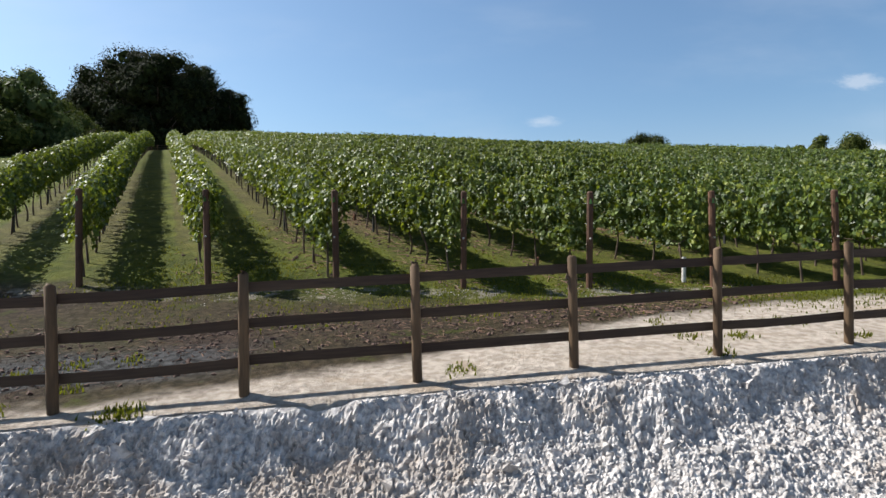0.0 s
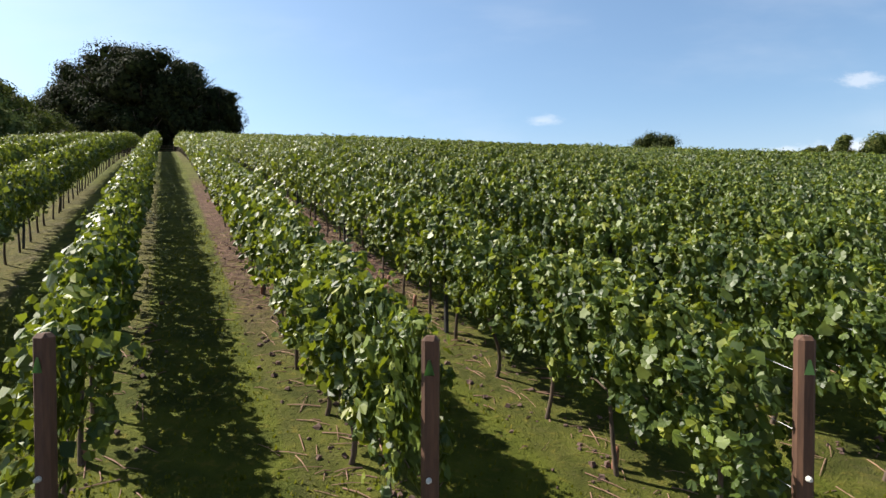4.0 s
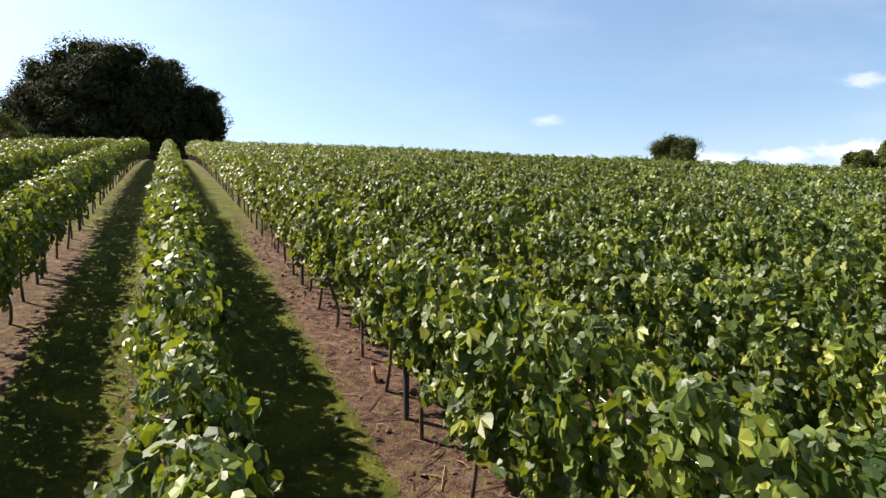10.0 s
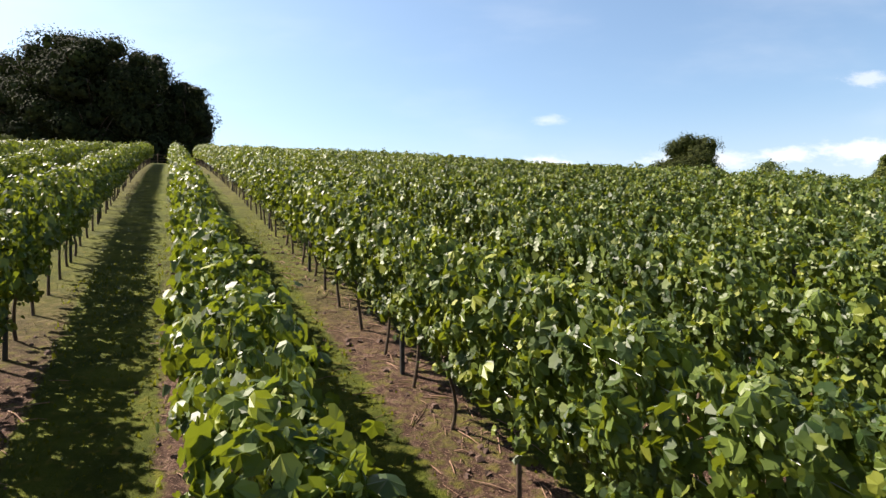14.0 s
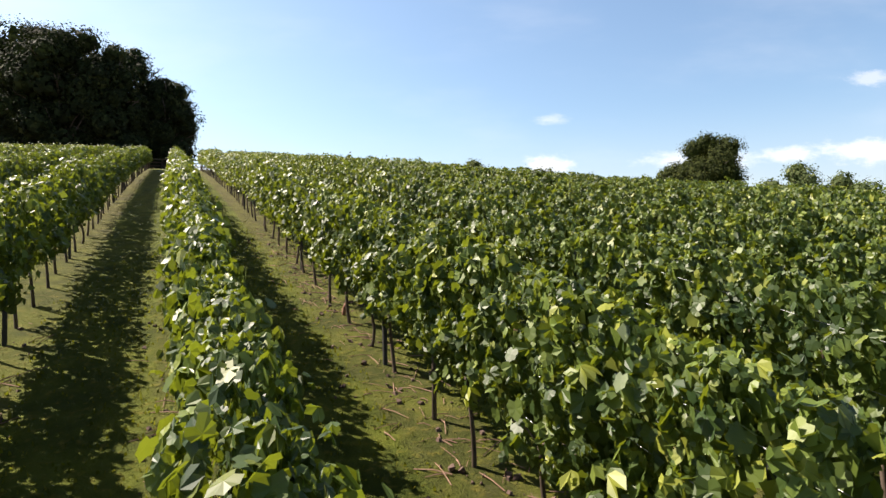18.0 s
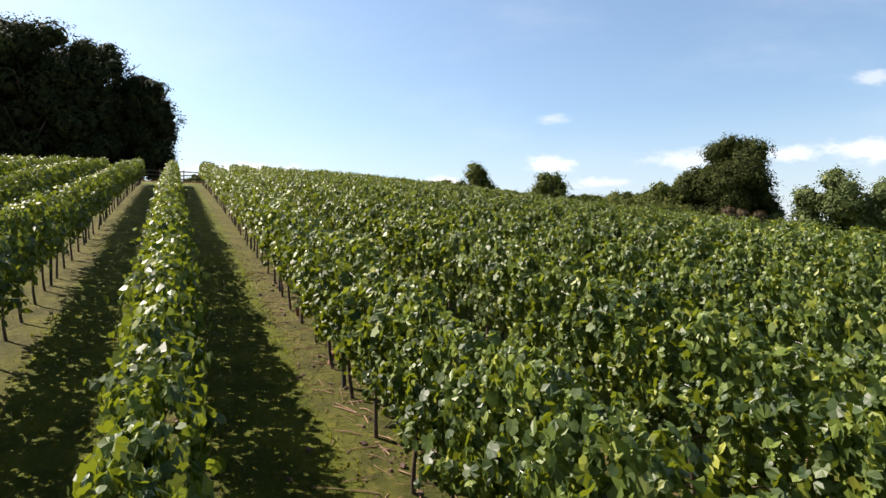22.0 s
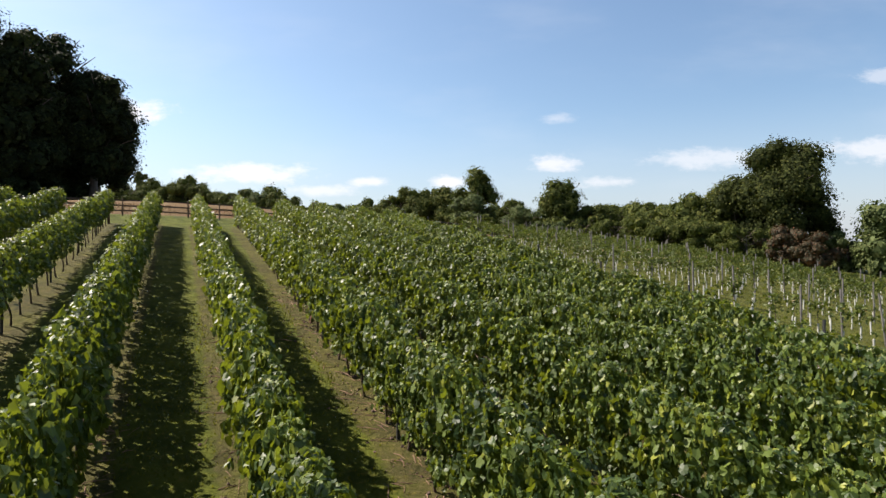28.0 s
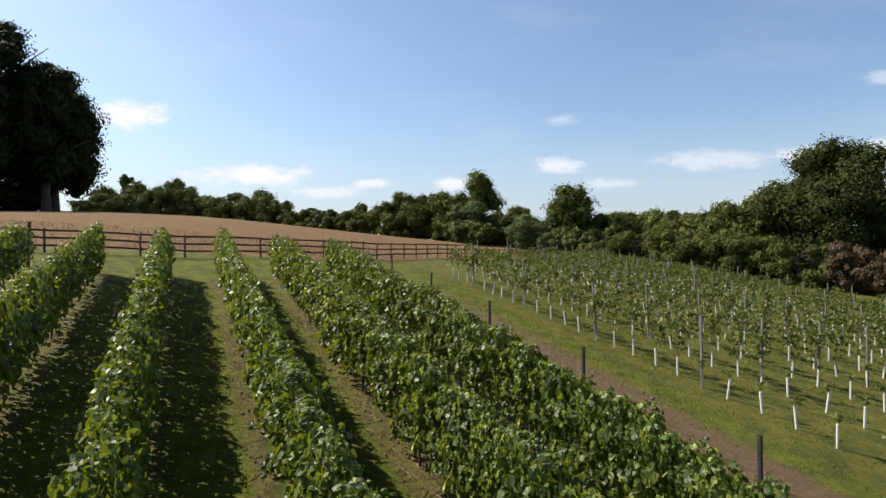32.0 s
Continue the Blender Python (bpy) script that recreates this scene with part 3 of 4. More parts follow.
def vine_rows():
    fine = [vine_arrays(s, 640, LEAF_FINE, FINE_TRIS, 0.092, 520, 0.12) for s in range(1, 13)]
    mid = [vine_arrays(s, 520, LEAF_MID, MID_TRIS, 0.095, 330, 0.14) for s in range(21, 33)]
    far = [vine_arrays(s, 430, LEAF_FAR, FAR_TRIS, 0.108, 230, 0.165) for s in range(41, 53)]
    distant = [vine_arrays(s, 220, LEAF_FAR, FAR_TRIS, 0.15, 150, 0.22) for s in range(61, 69)]
    rng = np.random.default_rng(8)
    trunks = [tubes(trunk_paths(rng)) for _ in range(8)]
    tilt = 0.16    # how steeply the hedge top climbs along the rows
    fine_meshes = []
    stout = [(raised(a, 1.07), b) for a, b in fine]      # the middle rows grow taller
    for v, f in fine[:10] + [(lowered(a, 0.42), b) for a, b in fine[:6]] + stout[:8]:
        v = v.copy()
        v[:, 2] += tilt * v[:, 0]
        fine_meshes.append(mesh_of("crown", v, f, VINE_LEAF))
    trunk_meshes = [mesh_of("trunk", v, f, VINE_BARK, sharp=False) for v, f in trunks]
    made = 0
    for k in range(FIRST_ROW, LAST_ROW + 1):
        u = row_u(k)
        verts, faces, at, tv, tf, tat = [], [], 0, [], [], 0
        spots = np.arange(row_start(k) + 0.7, row_end(k), VINE_STEP)
        for spot in spots:
            spot += rng.normal(0, 0.06)
            x, y = place_of(u + rng.normal(0, 0.02), spot)
            z = height(x, y)
            flip = rng.random() < 0.5
            pick = int(rng.integers(1000))
            stout_y, stout_z = rng.uniform(0.8, 1.16), rng.normal(1.0, 0.025)
            # the flight crosses the rows at a slant; these stand nearest to it
            off = (spot - 6) - (u - 0.0) * 1.86
            near = k >= -2 and -18.5 < off < -1.5 and made < 300
            if near:
                made += 1
                vine = new("grapevine")
                vine.matrix_basis = pose(x, y, z, 0, 0, ROW_YAW + 90) @ Matrix.Diagonal((1, stout_y, stout_z, 1))
                tagged(vine, "leafy green grapevine trained upright on wires", "grapevine", "grapevines in rows")
                child("trunk", trunk_meshes[pick % 8], vine, None, "twisted brown woody trunk")
                child("crown", fine_meshes[pick % 10 if k < 2 else 16 + pick % 8 if k < 11 else 10 + pick % 6], vine, None, "dense green lobed leaves")
                continue
            v, f = distant[pick % 8] if (off > 28 or off < -42) else (far if (off > 7 or off < -22) else mid)[pick % 12]
            if 1 < k < 13:
                v = raised(v, 1.07 - 0.13 * smooth(2.0, 26.0, off))      # lower again towards the hilltop
            if k >= 11:
                v = lowered(v, 0.42 if k < 16 else 0.3)
            v = v * (1, (-1 if flip else 1) * (1.25 if k > 15 else 1.0) * stout_y, stout_z)
            wx, wy = x - UY * v[:, 0] - UX * v[:, 1], y + UX * v[:, 0] - UY * v[:, 1]
            verts.append(np.stack([wx, wy, terrain(wx, wy) + v[:, 2]], 1))
            faces.append(f + at)
            at += len(v)
            if off < 75:
                v, f = trunks[pick % 8]
                tv.append(np.stack([x - UY * v[:, 0] - UX * v[:, 1], y + UX * v[:, 0] - UY * v[:, 1], z + v[:, 2]], 1))
                tf.append(f + tat)
                tat += len(v)
        me = mesh_of("grapevine_row", np.concatenate(verts), np.concatenate(faces), VINE_LEAF)
        row = tagged(new("grapevine_row", me), "long row of dense green grapevines on wires", "grapevines", "rows of the vineyard", "stuff")
        if tv:
            child("trunks", mesh_of("trunks", np.concatenate(tv), np.concatenate(tf), VINE_BARK, sharp=False), row, None, "brown woody vine trunks")


vine_rows()


def square_post(tall, wide, bevel):
    bm = box(wide, wide, tall, bevel)
    bmesh.ops.translate(bm, vec=(0, 0, tall / 2), verts=bm.verts)
    return bm


def angle_post(tall, wide):
    """A rolled steel vineyard post: a C section with a slotted edge."""
    w, t = wide / 2, 0.006
    ring = [(-w, -w), (w, -w), (w, -w + t), (-w + t, -w + t), (-w + t, w - t), (w, w - t), (w, w), (-w, w)]
    verts = [(a, b, z) for z in (0, tall) for a, b in ring]
    m = len(ring)
    faces = [(j, (j + 1) % m, m + (j + 1) % m, m + j) for j in range(m)]
    return np.array(verts), [np.array(faces), np.array([(m, m + 1, m + 2, m + 3), (m, m + 3, m + 4, m + 7), (m + 4, m + 5, m + 6, m + 7)])]


def trellises():
    rng = np.random.default_rng(12)
    end_me = bpy.data.meshes.new("end_post")
    bm = square_post(2.05, 0.115, 0.028)
    bm.to_mesh(end_me)
    bm.free()
    end_me.materials.append(POST_WOOD)
    steel = mesh_of("post", *angle_post(1.85, 0.05), DARK_STEEL)
    bm = bmesh.new()
    tri = [bm.verts.new(p) for p in ((-0.035, 0, 0), (0.035, 0, 0), (0.008, 0, 0.1), (-0.008, 0, 0.1))]
    bm.faces.new(tri)
    bmesh.ops.solidify(bm, geom=bm.faces[:], thickness=0.006)
    tag_me = bpy.data.meshes.new("tag")
    bm.to_mesh(tag_me)
    bm.free()
    tag_me.materials.append(TAG)
    knob = mesh_of("insulator", *tubes([[(0, 0, -0.03, 0.014), (0, 0, 0.0, 0.022), (0, 0, 0.03, 0.012)]], 6), TUBE)
    for k in range(FIRST_ROW, LAST_ROW + 1):
        u, a, b = row_u(k), row_start(k), row_end(k)
        x0, y0 = place_of(u, a)
        z0 = height(x0, y0)
        base = new("trellis")
        base.matrix_basis = pose(x0, y0, z0)
        tagged(base, "vine trellis with wooden end posts, steel posts and wires", "trellis", "trellises of the vineyard")
        spots = [a] + list(np.arange(a + 5.5, b - 2, 5.5)) + [b]
        tops = []
        for i, v in enumerate(spots):
            x, y = place_of(u, v)
            z = height(x, y)
            tops.append((x - x0, y - y0, z - z0))
            if i in (0, len(spots) - 1):
                post = child("end_post", end_me, base, pose(x - x0, y - y0, z - z0 - 0.15, rng.normal(0, 1), rng.normal(0, 1), rng.uniform(-8, 8)), "reddish-brown wooden end post")
                if i == 0:
                    child("insulator", knob, post, pose(0.0, -0.07, 1.12, 90, 0, 0), "small white wire insulator")
                    child("tag", tag_me, post, pose(0, -0.063, 1.8), "small green triangular tag")
            else:
                child("post", steel, base, pose(x - x0, y - y0, z - z0 - 0.2, rng.normal(0, 0.7), rng.normal(0, 0.7), ROW_YAW), "dark steel post")
        for h in (0.85, 1.25, 1.65):
            v, f = tubes([[(x, y, z + h, 0.003) for x, y, z in tops]], 4)
            child("wire", mesh_of("wire", v, f, STEEL), base)


trellises()


# ---- trees ----
def tree_skeleton(rng, tall, wide, bare):
    """Trunk, limbs and branch ends inside a rounded crown."""
    r0 = 0.022 * tall
    trunk = [(rng.normal(0, 0.012 * tall) * t, rng.normal(0, 0.012 * tall) * t, tall * 0.62 * t - 0.4, r0 * (1.25 - 0.85 * t) if t else r0 * 1.6) for t in np.linspace(0, 1, 6)]
    paths, ends = [trunk], []
    for i in range(int(9 + wide / 2)):
        h = rng.uniform(max(bare, 0.12), 0.6)
        a = rng.uniform(0, 2 * math.pi)
        zc = h + rng.uniform(0.08, 0.3)
        reach = wide * 0.5 * math.sqrt(max(0.05, 1 - ((zc - 0.55) / 0.5) ** 2)) * rng.uniform(0.55, 0.95)
        p0 = np.array([0, 0, h * tall])
        p2 = np.array([math.cos(a) * reach, math.sin(a) * reach, min(zc, 0.95) * tall])
        mid = (p0 + p2) / 2 + [0, 0, 0.05 * tall] + rng.normal(0, 0.02 * tall, 3)
        limb = [(*((1 - t) ** 2 * p0 + 2 * t * (1 - t) * mid + t * t * p2), r0 * 0.42 * (1 - 0.85 * t)) for t in np.linspace(0, 1, 5)]
        paths.append(limb)
        ends.append(p2)
        for t in (0.55, 0.8):
            ends.append((1 - t) ** 2 * p0 + 2 * t * (1 - t) * mid + t * t * p2 + rng.normal(0, 0.05 * wide, 3))
    return paths, ends


def crown_arrays(rng, tall, wide, bare, count, size, lobes=26, top=0.55):
    """Leaf sprays on the outside of many uneven lobes that fill the crown."""
    cz, rz = (1 + bare) / 2 * tall, (1 - bare) / 2 * tall
    dirs = rng.normal(size=(lobes, 3))
    dirs /= np.linalg.norm(dirs, axis=1)[:, None]
    radius = rng.uniform(0.45, 0.78, lobes)[:, None]
    centre = dirs * radius * [wide / 2, wide / 2, rz] + [0, 0, cz]
    size_l = rng.uniform(0.2, 0.36, lobes) * min(wide, tall) * 0.62
    which = rng.integers(0, lobes, count)
    d = rng.normal(size=(count, 3))
    d[:, 2] = np.abs(d[:, 2]) * np.where(rng.random(count) < 0.72, 1, -1)
    d /= np.linalg.norm(d, axis=1)[:, None]
    r = size_l[which] * np.cbrt(rng.uniform(0.35, 1.12, count))
    r *= 1 + 0.22 * np.sin(5 * d[:, 0] + which) * np.sin(6 * d[:, 1] + 2 * which)
    p = centre[which] + d * r[:, None] * [1, 1, 0.82]
    low = bare * tall if bare > 0 else -0.4
    p[:, 2] = np.where(p[:, 2] < low, low + rng.uniform(0, 0.08 * tall, count), p[:, 2])
    normals = d + rng.normal(0, 0.36, (count, 3)) + [0, 0, 0.15]
    outer = leaves(rng, p, normals, size * rng.uniform(0.55, 1.4, count), LEAF_FAR, FAR_TRIS, 0.3)
    # shaded foliage inside the lobes closes the crown
    n = count // 3
    which = rng.integers(0, lobes, n)
    d = rng.normal(size=(n, 3))
    d /= np.linalg.norm(d, axis=1)[:, None]
    p = centre[which] * [0.93, 0.93, 1] + d * (size_l[which] * 0.72 * rng.random(n) ** 0.5)[:, None]
    p[:, 2] = np.where(p[:, 2] < low, low + rng.uniform(0, 0.1 * tall, n), p[:, 2])
    core = leaves(rng, p, d, size * rng.uniform(2.4, 4.2, n), LEAF_FAR, FAR_TRIS, 0.3)
    return np.concatenate([outer[0], core[0]]), np.concatenate([outer[1], core[1] + len(outer[0])])


def tree(name, x, y, tall, wide, mat, label, seed, bare=0.15, count=7000, size=0.4, lobes=26, sink=0.0, group=""):
    count, size = int(count * 1.4), size * 0.68
    rng = np.random.default_rng(seed)
    z = height(x, y) - sink
    base = new(name)
    base.matrix_basis = pose(x, y, z, 0, 0, rng.uniform(0, 360))
    tagged(base, label, "bush" if name == "bush" else "tree", group)
    paths, ends = tree_skeleton(rng, tall, wide, bare)
    child("trunk", mesh_of("trunk", *tubes(paths), BARK, sharp=False), base)
    child("crown", mesh_of("crown", *crown_arrays(rng, tall, wide, bare, count, size, lobes), mat), base)
    return base


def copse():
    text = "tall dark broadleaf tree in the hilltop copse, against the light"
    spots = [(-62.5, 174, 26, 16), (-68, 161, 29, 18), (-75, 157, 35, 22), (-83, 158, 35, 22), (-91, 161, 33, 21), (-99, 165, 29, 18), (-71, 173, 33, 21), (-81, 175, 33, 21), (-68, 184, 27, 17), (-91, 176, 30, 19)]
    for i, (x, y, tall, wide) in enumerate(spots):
        tree("beech_tree", x, y, tall * 1.06, wide * 1.03, BACKLIT_LEAF, text, 100 + i, 0.03 if x > -66 else -0.12, 14000, 0.6, 60, group="trees of the copse")
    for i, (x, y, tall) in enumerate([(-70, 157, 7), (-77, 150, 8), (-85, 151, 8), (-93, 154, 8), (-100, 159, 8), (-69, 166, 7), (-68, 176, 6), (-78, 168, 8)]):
        tree("bush", x, y, tall, 11, BACKLIT_LEAF, "dark shaded bush under the trees of the copse", 150 + i, -0.2, 3000, 0.5, 24, group="bushes under the copse")


HEDGE_TREES = (    # x, y, height, width, leaf
    (-130, 318, 22.4, 7, "o"), (-134, 308, 15.3, 12, "o"), (-122, 313, 15.7, 14, "o"), (-109, 318, 18.8, 15, "o"), (-96, 313, 13.9, 13, "o"), (-82, 308, 13, 13, "p"), (-69, 303, 14.5, 14, "o"), (-45, 268, 7.3, 12, "o"), (-33, 258, 6.9, 10, "o"), (-22, 248, 8.3, 10, "o"), (-10, 218, 9.8, 12, "o"), (-4, 216, 10.4, 12, "o"), (2, 214, 10, 10, "o"), (9, 211, 15, 10, "o"), (8, 196, 7.9, 11, "p"), (17, 203, 8.2, 10, "o"), (17, 183, 6.5, 9, "p"), (26, 189, 11.6, 10, "o"), (32, 188, 8.3, 10, "o"), (40, 198, 8.9, 12, "o"), (41, 186, 8.1, 11, "o"), (43, 178, 8.9, 10, "o"), (43, 168, 8.0, 10, "o"), (45, 164, 10, 11, "o"), (47, 160, 11.6, 10, "o"), (52.0, 153.6, 17.3, 12.4, "d"), (47.6, 158, 14.2, 9, "d"), (56.0, 154, 9, 7, "d"), (20, 170, 3.5, 7, "p"), (26, 166, 4.2, 8, "o"), (30, 163, 4.8, 8, "o"), (33, 158, 5.5, 9, "o"), (35, 154, 5.2, 8, "o"), (39, 152, 6.2, 9, "o"), (42, 150, 5.5, 8, "o"), (47, 144, 4.9, 7, "r"), (49, 142, 5, 7, "r"), (43, 146, 4.9, 7, "o"), (61.0, 142, 11.8, 11, "p"), (68, 140, 11.5, 11, "p"), (57, 147, 5.5, 8, "p"), (75, 127.5, 15.6, 6.5, "o"), (79.8, 127.5, 17.2, 6.5, "o"), (86.8, 127.5, 18.2, 10, "o"))

FAR_BUSHES = (    # x, y, height: a closed hedge at the far edge of the hay
    (-132, 293, 10.6), (-132, 300, 12.6), (-128, 303, 15.1), (-124, 306, 15.2), (-118, 306, 13.8), (-113, 306, 16.7), (-107, 306, 17.9), (-101, 306, 19.3), (-95, 304, 16.2), (-88, 302, 14.8),
    (-80, 300, 14.9), (-73, 298, 15.6), (-67, 296, 16.1), (-61, 293, 13.5), (-47, 263, 7.0), (-41, 260, 7.7), (-35, 256, 7.6), (-30, 252, 7.4), (-25, 246, 7.6), (-7, 213, 6.0), (2, 209, 6.0), (11, 201, 5.5), (19, 193, 5.5), (25, 182, 5.0), (-20, 238, 6.8), (6, 200, 5.0), (8, 186, 4.2))


def hedge_line():
    kinds = {"o": (OAK_LEAF, "dark green broadleaf"), "p": (PALE_LEAF, "pale grey-green leafy"), "d": (DARK_LEAF, "very dark green broadleaf"), "r": (RUST_LEAF, "russet and green leafy")}
    for i, (x, y, tall, wide, kind) in enumerate(HEDGE_TREES):
        mat, words = kinds[kind]
        far = y > 230
        if tall < 7.2 and not far:
            tree("bush", x, y, tall * 1.12, wide * 1.15, mat, words + " bush in the hedge beyond the young vines", 300 + i, -0.15, 3800, 0.32, 24, group="hedge bushes")
        else:
            count, size = (4000, 0.8) if far else (6000, 0.48)
            if tall > 15 and not far:
                count, size = 24000, 0.42
            tree("hedge_tree", x, y, tall * 1.14, wide * 1.2, mat, words + " tree in the hedge line beyond the field", 300 + i, -0.3 if far else -0.15, count, size, 64 if tall > 15 else 40, group="trees of the hedge line")
    for i, (x, y, tall) in enumerate(FAR_BUSHES):
        tree("bush", x, y, tall, 14 if tall > 8 else 11, PALE_LEAF if i in (4, 11, 16) else OAK_LEAF, "dense green bush at the far edge of the hay field", 600 + i, -0.3, 3600, 0.7, 26, group="far bushes")
    scrub = [(-72, 118, 10.3, 10.8), (-80, 116, 12.6, 12.0), (-66, 121, 6.9, 7.2), (-76, 126, 9.2, 10.8), (-47, 69, 10.3, 9.6), (-53, 76, 11.5, 10.8), (-57, 86, 10.3, 10.8), (-62, 97, 9.2, 10.8), (-66, 107, 9.2, 10.8), (-50, 60, 10.3, 10.8), (-55, 68, 12.6, 12.0), (-46, 61, 5.8, 7.2), (-51, 83, 5.8, 7.2)]
    for i, (x, y, tall, wide) in enumerate(scrub):
        tree("bush", x, y, tall, wide, PALE_LEAF if i in (4, 9) else OAK_LEAF, "sunlit green scrub beside the vineyard", 500 + i, -0.15, 5000, 0.4, 28, group="scrub beside the vineyard")


copse()
hedge_line()


# ---- young vines in tubes ----
def young_vines():
    rng = np.random.default_rng(77)
    u0, step = 51.6, 2.5
    tube_v, tube_f = tubes([[(0, 0, -0.05, 0.034), (0, 0, 0.54, 0.034), (0, 0, 0.56, 0.031)]], 6)
    tube_me = mesh_of("tube", tube_v, tube_f, TUBE, sharp=False)
    stem_me = mesh_of("stem", *tubes([[(0, 0, 0, 0.012), (0.01, 0.02, 0.8, 0.01), (0.0, -0.02, 1.4, 0.006)]], 5), VINE_BARK)
    crowns = []
    for s in range(12):      # the first four are hardly grown, the others reach the wires
        r = np.random.default_rng(700 + s)
        n = 24 if s < 4 else 100
        t = r.random(n)
        wide = 0.09 if s < 4 else 0.2
        c = np.stack([r.normal(0, wide, n), r.normal(0, wide * 0.6, n), 0.58 + (0.2 if s < 4 else 1.2 - 0.18 * (s % 3)) * t ** 0.45], 1)
        crowns.append(leaves(r, c, r.normal(size=(n, 3)) + [0, 0, 0.5], (0.11 if s < 4 else 0.145) * r.uniform(0.6, 1.2, n), LEAF_FAR, FAR_TRIS))
    crown_me = [mesh_of("crown", v, f, YOUNG_LEAF) for v, f in crowns]
    stake = mesh_of("stake", *angle_post(2.35, 0.055), STAKE)
    made = 0
    rest, rest_t = [[], [], 0], [[], [], 0]
    for j in range(13):
        u = u0 + j * step
        for i, v in enumerate(np.arange(52.0, 100.0 + 0.85 * j * step, 0.98)):
            v += rng.normal(0, 0.08)
            x, y = place_of(u + rng.normal(0, 0.03), v)
            z = height(x, y)
            c = int(rng.integers(4, 12)) if rng.random() < 0.3 + 0.7 * smooth(78.0, 86, v + 0.15 * (u - u0)) else int(rng.integers(4))
            lean = rng.normal(0, 3, 2)
            if i % 5 == 0 and v > 62:
                st = tagged(new("vine_stake", stake), "grey steel stake between the young vines", "stake", "stakes of the young vines")
                st.matrix_basis = pose(x, y, z - 0.25, lean[0] * 0.5, lean[1] * 0.5, ROW_YAW)
            if j < 6 and 70 < v < 101 and made < 190:
                made += 1
                vine = new("young_vine")
                vine.matrix_basis = pose(x, y, z, 0, 0, rng.uniform(0, 360))
                tagged(vine, "young green vine growing out of a white tube", "young vine", "young vines in tubes")
                child("tube", tube_me, vine, pose(0, 0, 0, lean[0], lean[1], 0), "white plastic tube")
                if c > 3:
                    child("stem", stem_me, vine)
                child("crown", crown_me[c], vine)
            else:
                for store, (vv, ff) in ((rest, crowns[c]), (rest_t, (tube_v, tube_f))):
                    store[0].append(vv + (x, y, z))
                    store[1].append(ff + store[2])
                    store[2] += len(vv)
    row = tagged(new("young_vines", mesh_of("young_vines", np.concatenate(rest[0]), np.concatenate(rest[1]), YOUNG_LEAF)), "many young green vines in white tubes", "young vines", kind="stuff")
    child("tubes", mesh_of("tubes", np.concatenate(rest_t[0]), np.concatenate(rest_t[1]), TUBE, sharp=False), row, None, "white plastic tubes")
    dark = mesh_of("track_post", *angle_post(2.1, 0.05), DARK_STEEL)
    # bare posts along the track
    for v in np.arange(46.4, 95, 4.0):
        x, y = place_of(45.17, v)
        st = tagged(new("track_post", dark), "dark slim steel post beside the dirt track", "post", "posts beside the track")
        st.matrix_basis = pose(x, y, height(x, y) - 0.15, 0, 0, ROW_YAW)


young_vines()


# ---- chalk rubble on the bank ----
def broken(x, y, cell, seed):
    """Height of a surface of packed broken blocks, about a cell wide each."""
    best, out = np.full(x.shape, 9.0), np.zeros(x.shape)
    cx, cy = np.floor(x / cell), np.floor(y / cell)

    def chance(a, b, k):
        return np.mod(np.sin(a * 127.1 + b * 311.7 + k * 74.7 + seed * 19.3) * 43758.5453, 1.0)

    for dx in (-1, 0, 1):
        for dy in (-1, 0, 1):
            a, b = cx + dx, cy + dy
            px, py = x / cell - a - chance(a, b, 1), y / cell - b - chance(a, b, 2)
            far = np.hypot(px, py)
            h = chance(a, b, 3) - 0.5 + 0.9 * (px * (chance(a, b, 4) - 0.5) + py * (chance(a, b, 5) - 0.5)) - 0.25 * far
            out, best = np.where(far < best, h, out), np.minimum(far, best)
    return out


